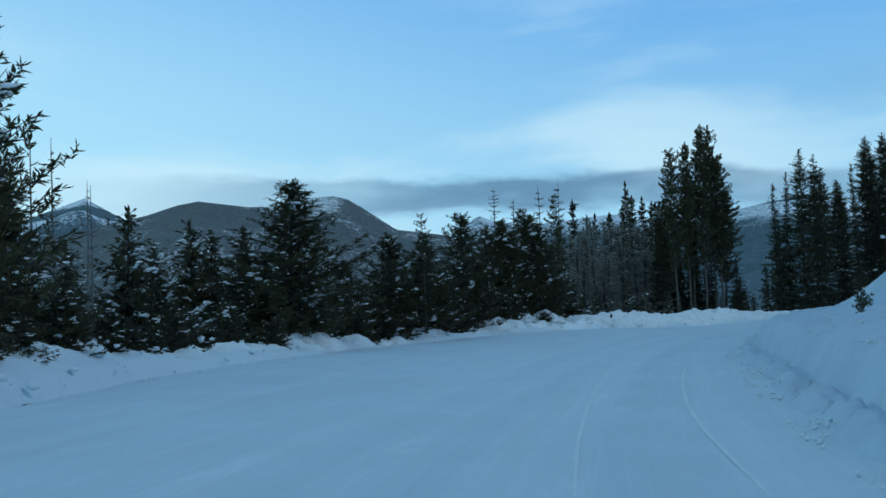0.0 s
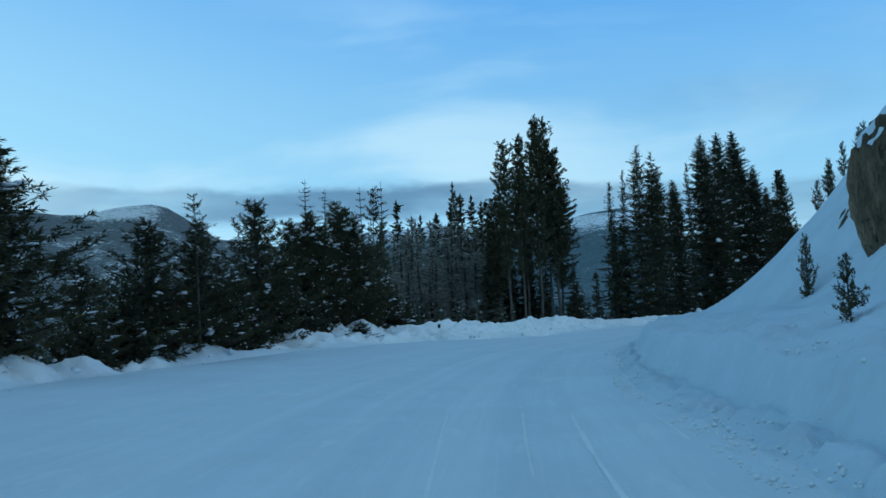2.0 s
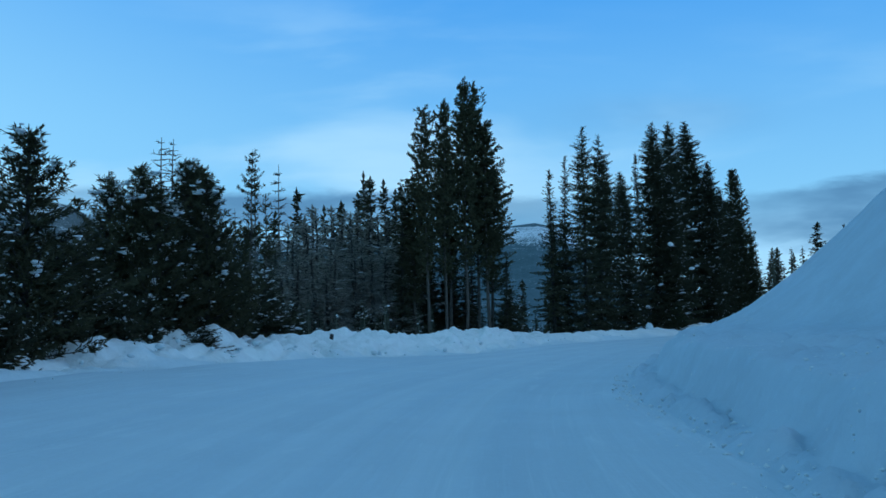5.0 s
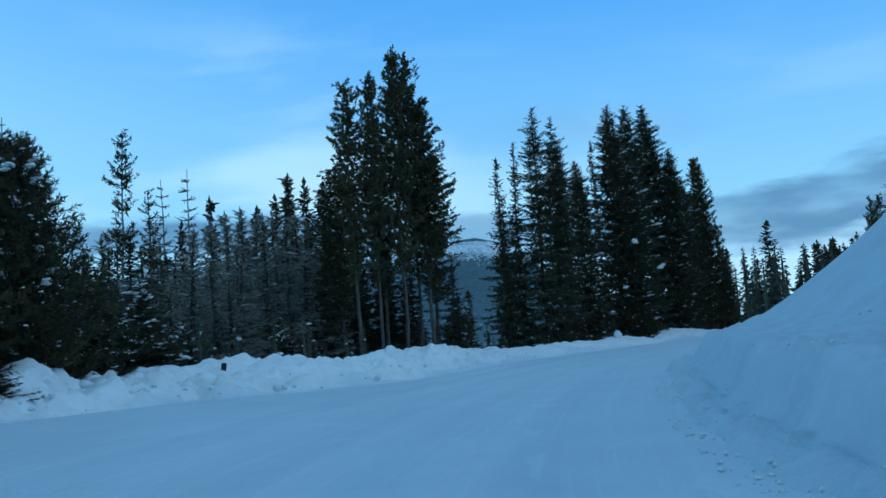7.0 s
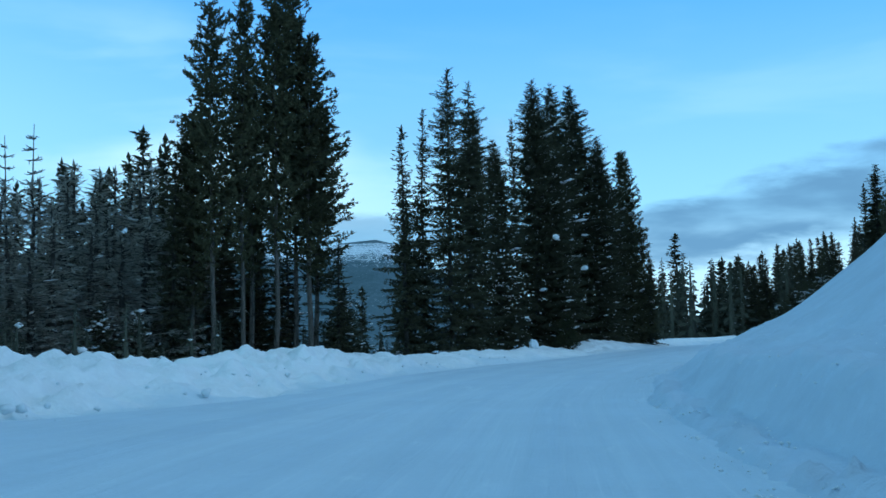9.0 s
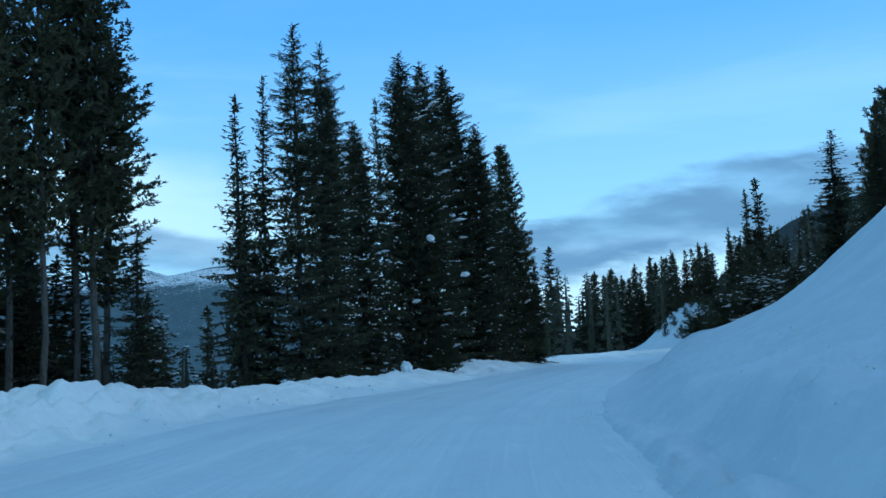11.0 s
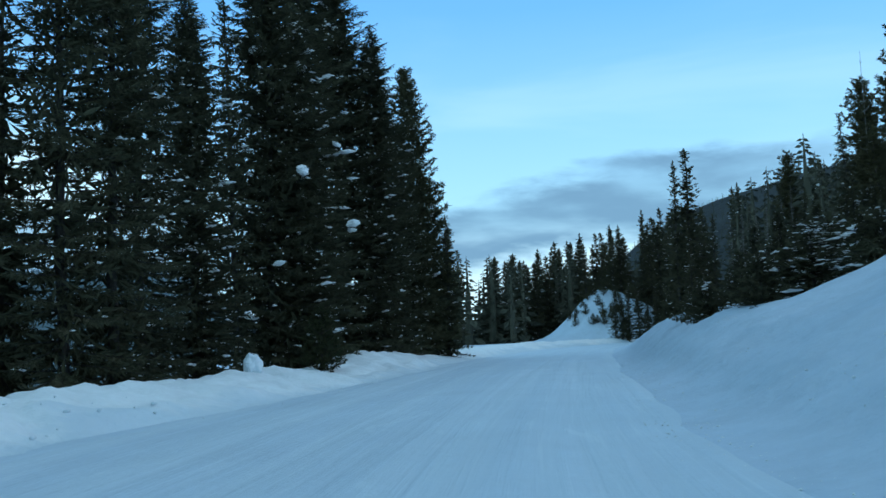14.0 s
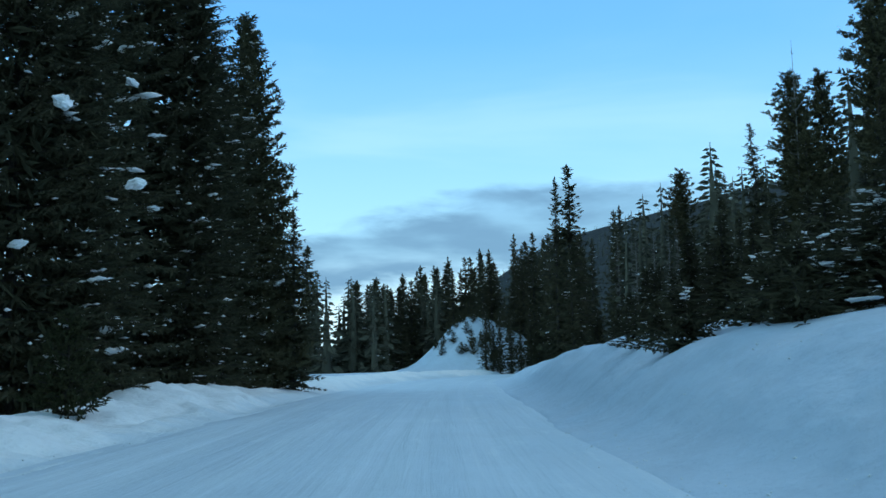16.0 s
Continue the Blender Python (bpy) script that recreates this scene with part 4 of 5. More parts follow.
for x, y, t in [(4.6, 95.4, 13.7), (16.5, 148.6, 21.0), (14.5, 156.6, 21.4), (5.5, 81.0, 10.9), (11.9, 118.0, 12.4), (9.5, 108.0, 11.0), (20.0, 128.0, 13.2)]:
    plant("bare_larch", x, y, t, 1.5)
for x, y, t in [(14.0, 112.0, 10.2), (15.6, 116.0, 11.0), (17.2, 110.5, 10.6), (18.4, 113.0, 11.2), (19.8, 116.0, 11.8), (12.2, 108.0, 9.0), (16.0, 106.0, 8.6), (18.6, 107.0, 8.4), (17.7, 116.4, 12.0), (18.3, 110.3, 9.8), (20.4, 114.2, 11.1), (20.4, 108.2, 10.1), (16.7, 108.4, 8.8), (19.2, 112.0, 9.2)]:
    plant("grey_thicket_fir", x, y, t, 1.7)
for x, y, t in [(13.0, 100.5, 6.8), (14.5, 102.4, 7.4), (16.0, 104.0, 7.6), (17.6, 105.4, 7.6), (12.0, 98.4, 6.2), (19.0, 106.4, 7.4), (15.2, 101.2, 6.0), (20.2, 107.6, 8.2)]:
    plant("grey_thicket_fir", x, y, t, 2.0)
# the wood behind the bend
for x, y, t, w in [(18.8, 152.5, 18.3, 1), (20.8, 147.2, 15.7, 1), (20.9, 132.1, 14.4, 1), (21.5, 126.9, 14.5, 1), (21.8, 121.8, 15.3, 1.1), (23.8, 124.5, 15.4, 1.1), (23.3, 116.5, 13.8, 1),
                   (15.1, 137.7, 14.0, 1), (13.2, 127.8, 10.2, 1.1), (17.9, 117.3, 10.1, 1), (19.1, 115.2, 10.9, 1), (10.2, 108.0, 9.4, 1), (9.1, 113.0, 9.2, 1), (29.0, 165.0, 22.2, 1.0),
                   (51.2, 170.3, 8.9, 1.1), (26.0, 131.0, 15.5, 1.1), (30.0, 138.0, 15.0, 1.1)]:
    plant("forest_spruce", x, y, t, 1.35 * w, group="trees of the wood")
# pale grey firs stand here instead of dark spruces to imitate haze
for x, y, t, w in [(22.9, 112.5, 12.9, 1.1), (20.6, 110.6, 10.8, 1.1), (14.6, 124.0, 11.4, 1.1), (16.2, 121.0, 11.8, 1.1), (11.4, 116.0, 9.6, 1.2), (17.6, 127.0, 13.0, 1.1),
                   (12.6, 134.0, 12.4, 1.1), (18.8, 138.0, 14.6, 1.1), (24.8, 140.0, 16.6, 1.1), (19.4, 122.0, 12.4, 1.1), (7.4, 112.0, 9.0, 1.2), (9.0, 120.0, 10.8, 1.2), (13.2, 118.0, 9.4, 1.2), (16.8, 132.0, 12.0, 1.2)]:
    plant("grey_thicket_fir", x, y, t, 1.7 * w, group="trees of the wood")
# the clump of tall pines
for x, y, t, w in [(22.9, 105.1, 18.0, .8), (24.4, 106.0, 18.7, .75), (26.3, 107.1, 20.4, .8), (27.7, 108.9, 20.7, .8), (28.1, 107.8, 17.6, 1.0), (28.6, 108.6, 14.4, 1.05), (25.4, 108.4, 15.6, 1.0), (22.4, 107.4, 13.4, 1.0)]:
    plant("lodgepole_pine", x, y, t, w, 0.8, group="clump of tall pines")
for x, y, t, w in [(29.6, 108.0, 7.4, 1.0), (21.4, 107.3, 11.0, 1.1), (26.4, 111.5, 8.0, 1.1), (24.2, 111.5, 7.6, 1.1)]:
    plant("slim_spruce", x, y, t, w, group="clump of tall pines")
# the clumps of tall spruces at the outside of the bend
for x, y, t, w in [(40.3, 118.8, 19.7, 1.0), (41.9, 119.6, 19.2, 1.0), (44.6, 124.6, 18.4, 1.0)]:
    plant("airy_spruce", x, y, t, w, 0.5, group="clump of tall spruces")
for x, y, t, w in [(47.6, 127.0, 17.2, 1.0), (52.7, 130.8, 22.8, 1.1), (57.0, 135.0, 24.0, 1.1),
                   (60.0, 137.0, 24.4, 1.15), (61.5, 136.6, 20.0, 1.1), (54.3, 131.0, 17.5, 1.1), (66.3, 142.0, 18.0, 1.0)]:
    plant("tall_spruce", x, y, t, w, 0.5, group="clump of tall spruces")
for x, y, t, w in [(37.4, 119.4, 16.0, 1.15), (39.0, 120.5, 17.4, .9), (38.4, 121.5, 12.0, 1.1), (50.6, 130.0, 19.5, .9), (72.4, 146.4, 14.0, 1.1), (71.0, 143.2, 11.0, 1.1), (63.9, 139.0, 13.0, 1.2)]:
    plant("slim_spruce", x, y, t, w, 0.5, group="clump of tall spruces")
for x, y, t, w in [(23.4, 113.4, 10.4, 1.3), (25.2, 114.6, 10.8, 1.3), (27.0, 115.4, 10.2, 1.3), (28.4, 113.4, 8.4, 1.2), (22.4, 116.5, 11.2, 1.3), (26.2, 112.6, 8.8, 1.3), (24.4, 117.0, 11.6, 1.3), (24.2, 110.6, 7.0, 1.2), (27.4, 111.6, 7.0, 1.2)]:
    plant("forest_spruce", x, y, t, w, group="trees of the wood")
plant("limber_pine", 69.5, 144.0, 20.3, 1.1, 0.5, group="clump of tall spruces")
plant("limber_pine", 67.6, 143.0, 16.5, 1.2, 0.5, group="clump of tall spruces")
plant("snowy_fir", 30.4, 109.8, 5.3, 1.0, group="clump of tall pines")
plant("olive_sapling", 51.8, 124.9, 4.3)
# the slope on the right
for x, y, t in [(21.5, 49.4, 4.3), (11.3, 29.0, 2.5)]:
    plant("sapling", x, y, t, 0.5, group="saplings on the slope", sink=0.08)
for x, y, t in [(28.2, 60.4, 8.9), (28.5, 59.7, 9.8), (29.3, 59.7, 10.7), (30.0, 59.4, 11.3), (29.0, 60.6, 9.6), (31.5, 61.4, 12.0)]:
    plant("sapling", x, y, t - 1.0, 0.5, group="saplings on the slope", sink=0.1)
for x, y, t in [(43.6, 86.3, 7.6), (44.6, 87.4, 7.9)]:
    plant("sapling", x, y, t, 0.6, 9.0, group="saplings on the slope", sink=0.1)
for x, y, t, w in [(59.9, 110.4, 5.3, 1.0), (62.2, 114.6, 4.6, .8), (65.0, 117.4, 4.5, .8), (63.2, 108.0, 6.6, 1.1), (66.5, 112.2, 6.8, 1.1), (68.4, 120.8, 4.3, .75),
                   (63.4, 113.0, 5.4, .9), (66.8, 114.4, 6.0, 1.0)]:
    plant("roadside_bush", x, y, t, w, group="bushes on the slope", sink=0.15)
for x, y, t, w in [(61.3, 109.4, 6.0, 1.2), (64.4, 110.8, 6.5, 1.2)]:
    plant("laden_fir", x, y, t, w, group="bushes on the slope", sink=0.15)
for x, y, t, w in [(103.0, 133.4, 21.3, 1.15), (104.6, 134.6, 19.4, 1.0), (101.6, 132.0, 17.0, 1.1), (107.0, 133.5, 22.1, 1.0), (87.6, 121.1, 20.2, .95), (89.2, 121.4, 21.5, 1.0), (139.0, 166.9, 24.3, 1.2), (136.5, 166.0, 20.8, 1.1)]:
    plant("lodgepole_pine", x, y, t, w, group="trees above the road")
for x, y, t, w in [(118.0, 145.4, 22.4, 1.45), (92.0, 124.0, 13.0, 1.2), (83.0, 119.5, 10.5, 1.3), (85.5, 118.0, 12.0, 1.3), (97.0, 130.0, 12.5, 1.3), (122.0, 151.0, 19.6, 1.0),
                   (55.9, 99.2, 11.0, 1.1), (54.2, 95.6, 10.2, 1.0)]:
    plant("slim_spruce", x, y, t, w, group="trees above the road")
for x, y, t, w in [(142.3, 186.0, 28.3, 1.7), (140.2, 186.4, 26.6, 1.2)]:
    plant("forest_spruce", x, y, t, w, group="trees above the road")
plant("dead_snag", 102.2, 133.0, 23.3, .6, group="trees above the road")
# the tall edge of the wood beyond the mound
g = np.random.default_rng(44)
for k in range(34):
    f = k / 33
    x, y = 160 + 62 * f + g.uniform(-5, 5), 205 + 108 * f + g.uniform(-4, 4)
    plant("forest_spruce", x + 4, y + 2, 24.5 + 6.0 * f - 5.0 * g.random() ** 1.5, 1.8, group="tall edge of the far wood")
plant("forest_spruce", 165.5, 273.5, 28.8, 2.4, group="tall edge of the far wood")
for k in range(14):
    f = k / 13
    plant("forest_spruce", 167 - 22 * f + g.uniform(-2, 2), 281 + 14 * f + g.uniform(-5, 5), 19.0 + 5.0 * g.random(), 1.9, group="tall edge of the far wood")
for k in range(24):
    f = k / 23
    plant("forest_spruce", 168 + 46 * f + g.uniform(-4, 4), 248 + 66 * f + g.uniform(-4, 4), 17.5 + 6.5 * f + 4.0 * g.random(), 1.9, group="tall edge of the far wood")
for k in range(16):
    f = k / 15
    x, y = 150 + 22 * f + g.uniform(-3, 3), 186 + 40 * f + g.uniform(-3, 3)
    plant("forest_spruce", x + 6, y, 21.0 + 6.0 * g.random(), 1.4, group="tall edge of the far wood")
for k in range(12):
    f = k / 11
    plant("forest_spruce", 180 + 15 * f + g.uniform(-1.5, 1.5), 249 - 14 * f + g.uniform(-3, 3), 25.5 + 6.0 * f - 3.5 * g.random(), 1.5, group="tall edge of the far wood")
# the edge of the wood along the top of the bank
for s in np.arange(152, 208, 2.6):
    for d0, h0 in ((12.5, 4.6), (18.0, 6.6), (26.0, 8.0)):
        x, y = (float(v) for v in place(s + g.uniform(-1.3, 1.3), d0 + g.uniform(-2, 2)))
        z = float(land(np.array([x]), np.array([y]))[0])
        plant("forest_spruce", x, y, z + h0 * g.uniform(0.6, 1.15), 1.2, group="edge of the wood above the road")
for x, y, t in [(126.0, 163.0, 17.0), (121.0, 160.0, 15.6), (128.5, 160.5, 17.6), (131.0, 168.0, 17.4), (117.0, 155.0, 15.0), (124.0, 156.0, 18.2), (112.0, 150.0, 14.6), (134.0, 172.0, 17.6)]:
    plant("bare_larch", x, y, t, .7, group="trees above the road")
for x, y, t, w in [(116.4, 147.7, 16.6, 1), (129.7, 156.4, 20.5, .9), (101.0, 138.0, 13.5, 1.1), (109.0, 146.0, 13.0, 1.1), (89.0, 131.0, 9.5, 1.1), (96.0, 137.0, 11.0, 1.1), (139.0, 183.0, 17.0, 1.3)]:
    plant("forest_spruce", x, y, t, w, group="trees above the road")
# small trees at the foot of the snowy mound and on it
for x, y, t in [(152.2, 211.1, 11.8), (153.7, 209.6, 12.2), (154.8, 208.4, 11.2), (156.8, 206.4, 12.2), (157.7, 205.4, 13.0), (153.0, 210.3, 10.2), (155.8, 207.4, 9.8), (159.0, 204.0, 12.6)]:
    plant("slim_spruce", x, y, t, 1.15, group="small trees on the mound")
for x, y, h in [(159.8, 225.9, 1.8), (163.1, 227.3, 1.6), (159.1, 229.3, 1.5), (163.7, 225.3, 1.8), (161.7, 224.7, 1.6), (164.0, 217.5, 3.0), (164.2, 222.8, 2.0), (161.0, 228.0, 1.4), (165.5, 221.0, 2.6), (160.6, 222.6, 2.2), (162.4, 220.2, 2.8)]:
    z = float(land(np.array([x]), np.array([y]))[0])
    plant("sapling", x, y, z + h, 1.2, group="small trees on the mound")

for _ in range(16):
    x, y = 160.5 + g.uniform(-3, 6), 222 + g.uniform(-7, 7)
    plant("sapling", x, y, surface(x, y) + g.uniform(1.0, 2.4), 1.1, group="small trees on the mound")

# ---- far woods ----


def far_tree(rng, count):
    """One conifer of unit height for the woods: a pointed spire of drooping sprays round a dark heart."""
    rings, sides = 7, 6
    zs = np.linspace(0.06, 0.97, rings)
    V, F = [], []
    for i, z in enumerate(zs):
        for j in range(sides):
            a = 6.283 * (j + rng.uniform(-.3, .3)) / sides
            r = ((1 - z) ** 0.92 * 0.11 + 0.003) * rng.uniform(0.55, 1.15)
            V.append((r * math.cos(a), r * math.sin(a), z + rng.uniform(-.02, .02)))
    for i in range(rings - 1):
        for j in range(sides):
            a, b, c, e = i * sides + j, i * sides + (j + 1) % sides, (i + 1) * sides + (j + 1) % sides, (i + 1) * sides + j
            F += [(a, b, c), (a, c, e)]
    z = 0.99 - np.linspace(0, 1, count) ** 1.35 * 0.95
    yaw = np.arange(count) * 2.4 + rng.random(count) * 0.8
    r = ((1 - z) ** 0.88 * 0.15 + 0.003) * rng.uniform(0.6, 1.2, count)
    h = np.stack([np.cos(yaw), np.sin(yaw), np.zeros(count)], -1)
    pos = h * (r * 0.3)[:, None] + np.array([0, 0, 1.0]) * z[:, None]
    ax = h + np.array([0, 0, -0.4]) + rng.normal(size=(count, 3)) * 0.2
    ax /= np.linalg.norm(ax, axis=1, keepdims=True)
    size = 0.03 + r * 0.8
    tv, tf = tapered([(0, 0, -0.08), (0, 0, 0.5), (0, 0, 1.02)], (0.010, 0.007, 0.002), 3)
    return joined([(tv, tf), (np.array(V) * np.array([.42, .42, 1]), np.array(F)), twigs(pos, ax, size, size * 0.24, rng)])


def wood(name, label, pts, heights, rng, count, snow=0):
    protos = [far_tree(rng, count) for _ in range(6)]
    pieces, caps, capz = [], [], []
    zs = land(pts[:, 0], pts[:, 1]) if pts.shape[1] == 2 else pts[:, 2]
    for i, (p, h) in enumerate(zip(pts, heights)):
        v, f = protos[i % 6]
        a = rng.random() * 6.283
        c, s = math.cos(a), math.sin(a)
        wide = h * rng.uniform(0.9, 1.4)
        pieces.append((np.stack([(v[:, 0] * c - v[:, 1] * s) * wide + p[0], (v[:, 0] * s + v[:, 1] * c) * wide + p[1], v[:, 2] * h + zs[i] - 0.3], -1), f))
        for _ in range(snow):
            q = rng.random() ** 1.3 * 0.85 + 0.05
            b, r = rng.random() * 6.283, (1 - q) * 0.11 * wide * rng.uniform(0.7, 1.1)
            caps.append((p[0] + r * math.cos(b), p[1] + r * math.sin(b), zs[i] + q * h))
            capz.append(0.07 + 0.25 * rng.random() ** 2.5)
    ob = new(name, mesh_from(name, *joined(pieces), M_FAR, False))
    tagged(ob, label, "woods", kind="stuff")
    if caps:
        tagged(part("snow_load", mesh_from(name + "_snow", *lumps(np.array(caps), np.array(capz), rng, 0.45, coarse=True), M_LOAD), ob), kind="stuff")
    return ob


def scatter(n, rng, az0, az1, r0, r1, keep):
    a = np.radians(rng.uniform(az0, az1, n))
    r = np.sqrt(rng.uniform(r0 * r0, r1 * r1, n))
    p = np.stack([41 + r * np.sin(a), 100 + r * np.cos(a)], -1)
    s, d = along(p[:, 0], p[:, 1])
    return p[keep(s, d, np.degrees(a), r)]


g = np.random.default_rng(21)
ahead = scatter(640, g, 30, 49, 115, 430, lambda s, d, a, r: ((d < -9) | (d > 13)) & (r > 185) & ~((abs(a - 44) < 4) & (r < 205)))
ahead = np.concatenate([ahead, scatter(220, g, 37, 50, 195, 340, lambda s, d, a, r: (abs(d) > 11) & ((a < 40) | (r > 215)))])
s_, d_ = along(ahead[:, 0], ahead[:, 1])
wood("wood_ahead", "dense dark spruce wood where the road goes on", ahead, g.uniform(9, 14, len(ahead)) * np.where(s_ > 230, 1.4, np.where(s_ > 190, 0.85, 0.6)), g, 44, 5)
above = scatter(620, g, 46, 84, 75, 330, lambda s, d, a, r: (d > 20) & (s > 128))
wood("wood_above", "dark spruce wood on the hillside above the road", above, g.uniform(11, 18, len(above)), g, 60, 6)
slope = scatter(900, g, 41, 66, 95, 290, lambda s, d, a, r: (d > 15) & (s > 150))
wood("wood_on_slope", "dark spruces standing on the slope beside the road", slope, g.uniform(8, 16.5, len(slope)), g, 50, 9)
valley = scatter(1000, g, -60, 25, 150, 420, lambda s, d, a, r: (d < -36) & ((s < 175) | (d < -75)))
wood("valley_wood", "low dark conifers in the valley below the road", valley, g.uniform(6, 12, len(valley)), g, 24)
close = scatter(240, g, -60, 25, 40, 150, lambda s, d, a, r: (d < -36) & ((s < 175) | (d < -75)))
wood("valley_edge_wood", "dark conifers standing close below the bank", close, g.uniform(5, 11, len(close)), g, 150, 8)
# thicket close behind the young trees
near = np.stack([g.uniform(-40, 22, 420), g.uniform(30, 135, 420)], -1)
s_, d_ = along(near[:, 0], near[:, 1])
near = near[(d_ < -21) & (d_ > -48) & (s_ > 12)]
wood("thicket", "dark undergrowth of small conifers behind the bank", near, g.uniform(2.5, 5.5, len(near)) * np.where(near[:, 1] > 95, 1.6, 1.0), g, 70, 4)
# undergrowth on the falling ground beyond the bank
edge_s, edge_d = g.uniform(86, 128, 420), g.uniform(-44, -15.5, 420)
under = np.stack(place(edge_s, edge_d), -1)
wood("undergrowth", "low dark conifers on the falling ground behind the bank", under, np.maximum(1.2, g.uniform(2.2, 4.4, 420) - land(under[:, 0], under[:, 1])), g, 44, 2)
hill = bpy.data.objects["backdrop_hill"].data
co = np.empty(len(hill.vertices) * 3, np.float32)
hill.vertices.foreach_get("co", co)
co = co.reshape(-1, 3)
slots = np.arange(len(co)).reshape(240, 60)[14:135]
pick = np.r_[g.choice(slots[:, 14:50].ravel(), 1500, replace=False), slots[:, 49:53].ravel()[g.random(slots[:, 49:53].size) < 0.6]]
pick = pick[np.hypot(co[pick, 0] - 41, co[pick, 1] - 100) > 150]
on_hill = co[pick] + np.concatenate([g.normal(size=(len(pick), 2)) * 1.5, np.zeros((len(pick), 1))], 1)
wood("hill_wood", "far dark trees on the wooded hillside", on_hill, g.uniform(6, 11, len(on_hill)) * np.where(np.arange(len(on_hill)) > 1400, 0.6, 1.0), g, 6)

# ---- rock, crumbs and small things ----
ROCKS = [(24.0, 51.0, .42, (.35, .5, 1.2)), (24.36, 51.65, .3, (.3, .4, 1.3)), (24.3, 51.2, .32, (.3, .4, 1.3)), (24.6, 50.7, .6, (.4, .55, 1.2)), (23.6, 49.9, .26, (.3, .5, 1.2))]


def build_outcrop():
    bm = bmesh.new()
    bmesh.ops.create_icosphere(bm, subdivisions=5, radius=1.0)
    for v in bm.verts:
        p = v.co.copy()
        step = 0.16 * noise.noise(Vector((p.x * 1.6, p.y * 1.6, p.z * 0.8))) + 0.22 * abs(noise.noise(Vector((p.x * 4, p.y * 4, p.z * 1.2 + 3))))
        crack = 0.07 * noise.noise(Vector((p.x * 11, p.y * 11, p.z * 4)))
        v.co = p * (1.0 + step + crack)
    me = bpy.data.meshes.new("outcrop")
    bm.to_mesh(me)
    bm.free()
    me.materials.append(M_ROCK)
    ob = new("rock_outcrop")
    ob.matrix_basis = pose(21.5, 42.2, 5.1)
    rock = part("rock", me, ob)
    rock.scale = (1.75, 1.85, 2.65)
    bm = bmesh.new()
    bmesh.ops.create_icosphere(bm, subdivisions=5, radius=1.0)
    bmesh.ops.delete(bm, geom=[v for v in bm.verts if v.co.z - 0.1 * v.co.x < 0.5 + 0.3 * noise.noise(v.co * 3.0)], context="VERTS")
    for v in bm.verts:
        p = v.co.copy()
        v.co = p * (1.13 + 0.10 * noise.noise(p * 2.2) + 0.03 * noise.noise(p * 6.0))
    cap = bpy.data.meshes.new("outcrop_snow")
    bm.to_mesh(cap)
    bm.free()
    cap.materials.append(M_SHADE_SNOW)
    cap.polygons.foreach_set("use_smooth", [True] * len(cap.polygons))
    part("snow_cap", cap, rock, "snow lying on the rock")
    tagged(ob, "brown-grey cracked rock outcrop in the snow slope", "rock")


build_outcrop()


def build_crumbs():
    g = np.random.default_rng(9)
    P, Z = [], []
    for n, edge, out, lo, hi in ((5200, right_edge, 1, -.6, .7), (3600, right_edge, 1, 1.0, 3.4), (900, left_edge, -1, -.6, .6)):
        s = 4 + 128 * g.random(n) ** 1.2
        w = lo + (hi - lo) * g.random(n) ** 1.2
        keep = value_noise(s / 1.6, w * 1.2, 2) > 0.45
        s, w = s[keep], w[keep]
        d = edge(s) + out * w
        x, y = place(s, d)
        rise = right_rise(s, d) if out > 0 else left_rise(s, d)
        size = (0.010 + 0.042 * g.random(len(s)) ** 3) * tab(s, (0, 1), (60, .9), (90, .6), (132, .5))
        P.append(np.stack([x, y, road_z(s) + rise + size * 0.1], -1))
        Z.append(size)
    small = lumps(np.concatenate(P), np.concatenate(Z), g, 0.7, 0.25, coarse=True)
    n = 170
    s = g.uniform(6, 118, n)
    d = left_edge(s) - g.uniform(0.3, 2.6, n)
    x, y = place(s, d)
    size = (0.05 + 0.13 * g.random(n) ** 3) * tab(s, (0, 1.2), (85, 1.0), (100, .6), (120, .4))
    large = lumps(np.stack([x, y, road_z(s) + left_rise(s, d) + 0.05 + 0.1 * g.random(n)], -1), size, g, 0.7, 0.2)
    ob = new("snow_crumbs", mesh_from("snow_crumbs", *joined([small, large]), M_CLOD))
    tagged(ob, "crumbs of ploughed snow along the road's edges", "snow crumbs", kind="stuff")


build_crumbs()


def build_post():
    ob = new("marker_post")
    ob.matrix_basis = pose(13.1, 84.9, 1.36, 4, 7, 12)
    v, f = tapered([(0, 0, -0.6), (0, 0, 0.1), (0.01, 0, 0.3)], (0.05, 0.05, 0.045), 8)
    part("stake", mesh_from("stake", v, f, M_POST), ob)
    bm = bmesh.new()
    bmesh.ops.create_cube(bm, size=1.0, matrix=Matrix.LocRotScale((0, 0, 0.4), None, (0.19, 0.06, 0.34)))
    bmesh.ops.bevel(bm, geom=bm.edges[:], offset=0.012, segments=2, affect="EDGES")
    me = bpy.data.meshes.new("plate")
    bm.to_mesh(me)
    bm.free()
    me.materials.append(M_POST)
    part("plate", me, ob, "dark weathered plate")
    tagged(ob, "short dark marker post stuck in the snow bank", "post")


build_post()


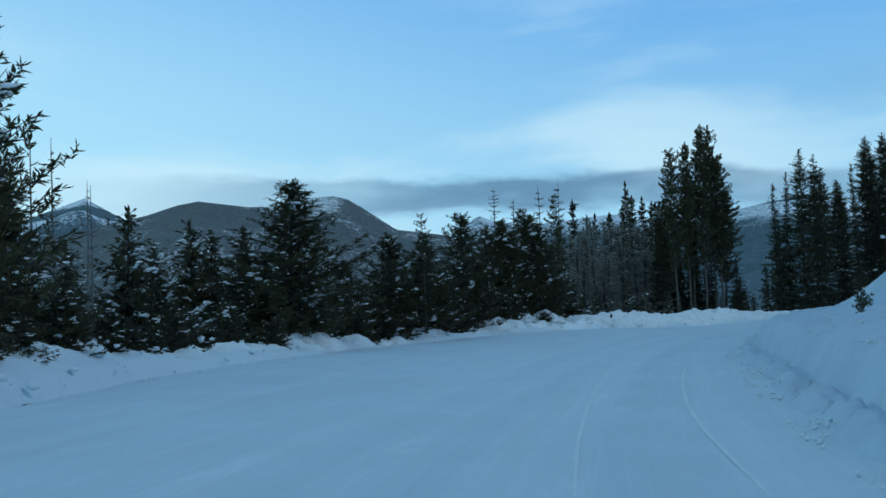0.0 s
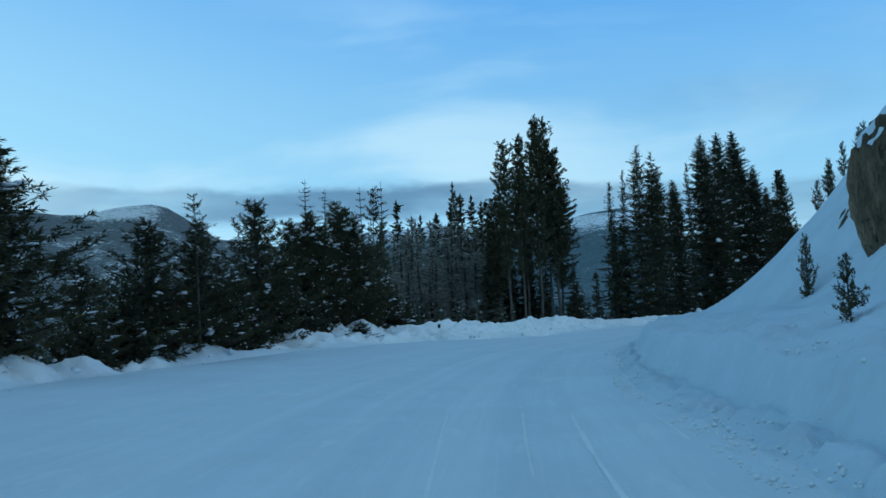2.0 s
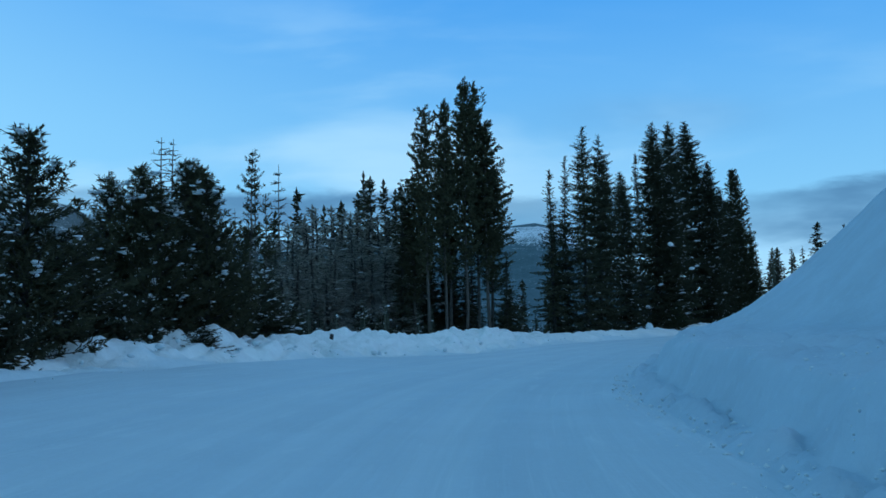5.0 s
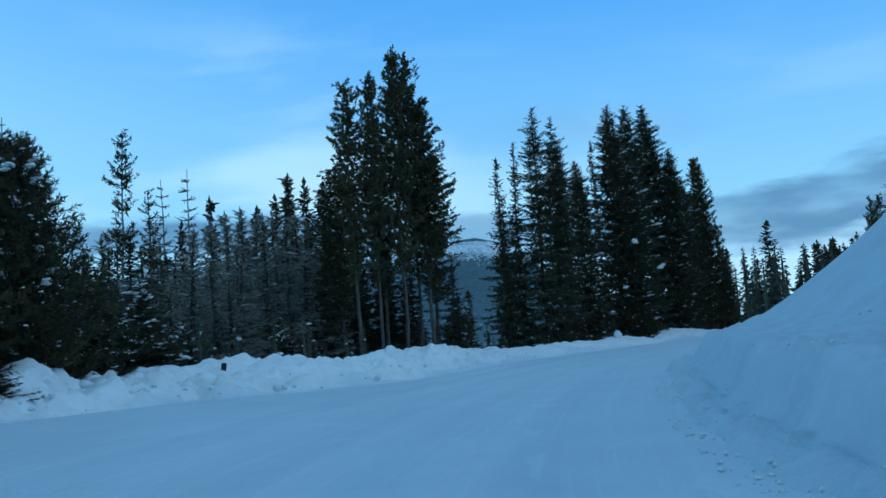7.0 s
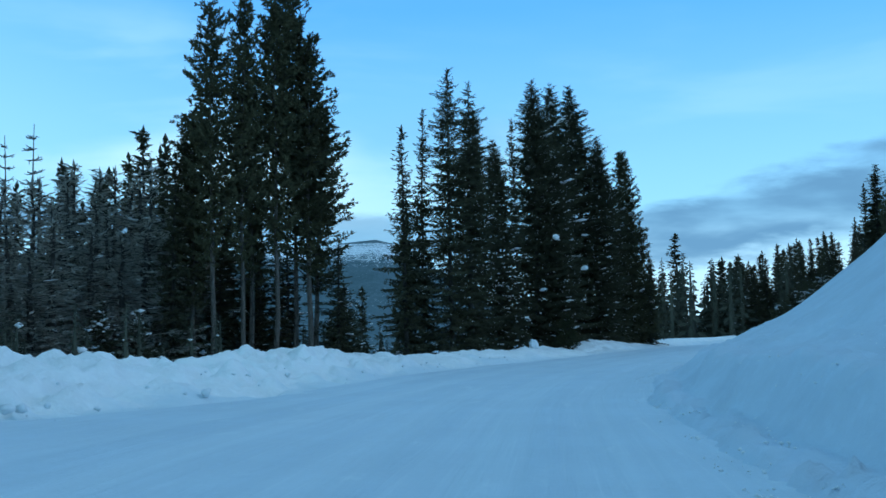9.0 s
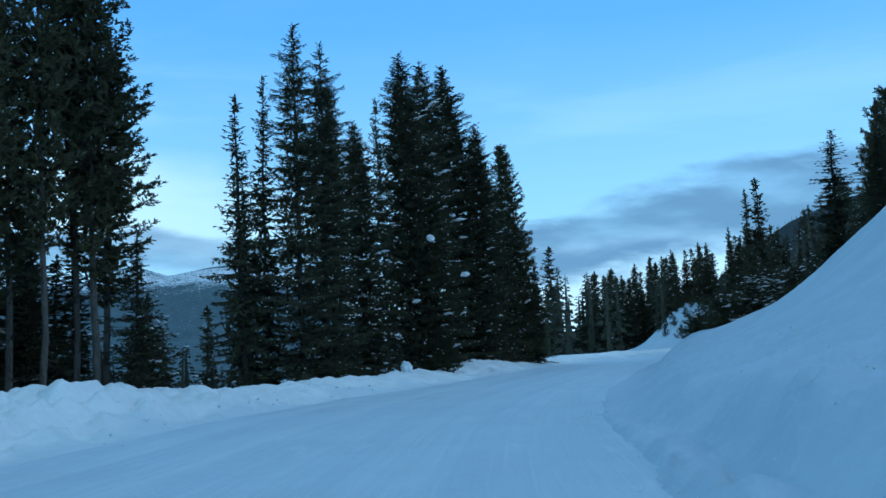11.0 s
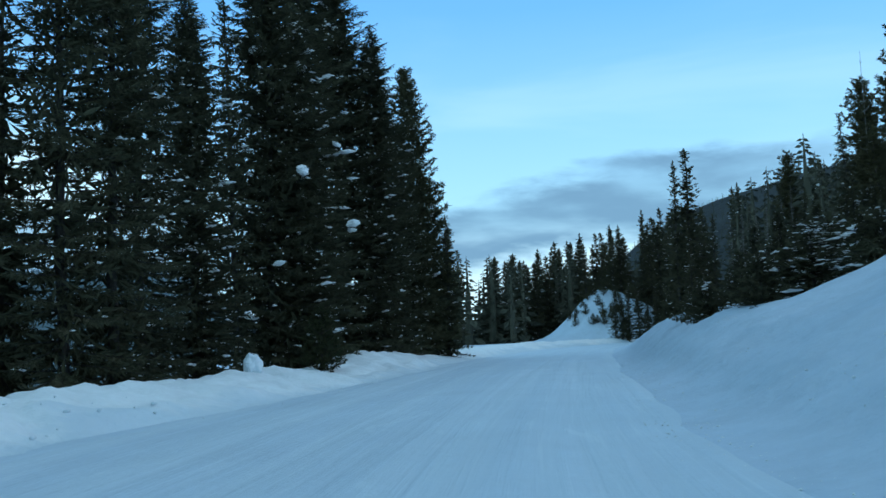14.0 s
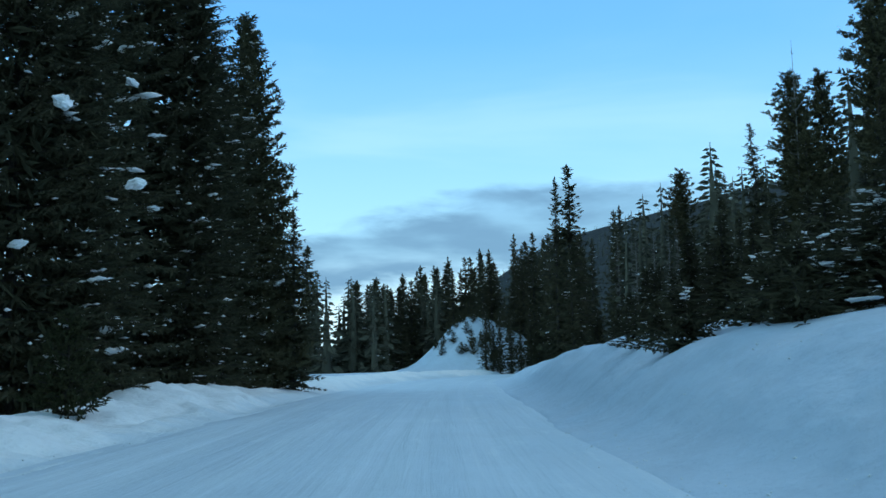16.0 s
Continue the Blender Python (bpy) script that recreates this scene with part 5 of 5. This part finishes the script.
def stone(radius, seed, stretch, mat, rugged=1.0):
    """An angular stone: a faceted, cracked lump."""
    bm = bmesh.new()
    bmesh.ops.create_icosphere(bm, subdivisions=3, radius=1.0)
    for v in bm.verts:
        p = v.co.copy()
        k = 0.22 * noise.noise(p * 1.7 + Vector((seed, 0, 0))) + 0.16 * abs(noise.noise(p * 4.0 + Vector((0, seed, 0))))
        v.co = Vector((p.x * stretch[0], p.y * stretch[1], p.z * stretch[2])) * radius * (1.0 + k * rugged)
    me = bpy.data.meshes.new("stone")
    bm.to_mesh(me)
    bm.free()
    me.materials.append(mat)
    return me


# shards of rock showing through the snow of the slope
for n, (x, y, r, st) in enumerate(ROCKS):
    ob = new("slope_rock")
    ob.matrix_basis = pose(x, y, surface(x, y) + 0.05, 0, 28, -25 + 6 * n)
    part("stone", stone(r * 0.75, 3.7 * n, st, M_ROCK), ob)
    tagged(ob, "brown rock shard showing through the snow slope", "rock", "rocks in the slope")

# a block of snow on the bank
block = new("snow_block")
block.matrix_basis = pose(46.9, 120.7, surface(46.9, 120.7) + 0.1, 6, 14, 40)
part("clod", stone(0.36, 5.2, (1.15, 0.7, 1.05), M_CLOD, 2.0), block)
tagged(block, "upright block of ploughed snow on the bank", "snow block")


# clods of snow held by the limbs of the tall spruces
for n, (x, y, z, r) in enumerate([(52.0, 130.3, 16.0, .27), (53.0, 128.3, 10.35, .30), (54.0, 125.9, 7.8, .22), (52.1, 128.9, 6.4, .17), (57.2, 132.6, 12.6, .17), (50.4, 128.4, 4.2, .22), (58.6, 133.8, 8.6, .17)]):
    ob = new("snow_clod")
    ob.matrix_basis = pose(x, y, z, 10, -14 + 9 * (n % 4), 50 * n)
    part("clod", stone(r, 2.3 * n + 1, (1.35, 0.75, 0.6), M_LOAD, 2.2), ob)
    tagged(ob, "clod of white snow caught on a spruce limb", "snow clod", "clods of snow in the spruces")


def leaning_log(a, b, radius, label):
    ob = new("leaning_log")
    ob.matrix_basis = pose(*a)
    d = np.array(b) - np.array(a)
    mid = d * 0.5 + np.array([0.02, 0.03, 0.05])
    wood_ob = part("wood", mesh_from("log_wood", *tapered([(0, 0, 0), mid, d], (radius, radius * 0.8, radius * 0.55), 8), M_BARK), ob)
    n = int(np.linalg.norm(d) / (radius * 1.1))
    g = np.random.default_rng(int(a[0] * 10) % 97)
    t = np.linspace(0.03, 0.97, n)[:, None]
    pos = np.where(t < .5, mid * t * 2, mid + (d - mid) * (t * 2 - 1)) + np.array([0, 0, radius * 0.9])
    tagged(part("snow_load", mesh_from("log_snow", *lumps(pos, np.full(n, radius * 1.2) * g.uniform(.7, 1.1, n), g, 0.6), M_LOAD), wood_ob, "snow lying along the log"), kind="stuff")
    tagged(ob, label, "log", "fallen wood")


leaning_log((-11.5, 46.4, 1.1), (-9.9, 46.9, 2.15), 0.15, "fallen log with snow on it among the young trees")
leaning_log((-12.0, 47.3, 1.5), (-10.6, 47.7, 2.75), 0.14, "fallen log with snow on it leaning on a fir")
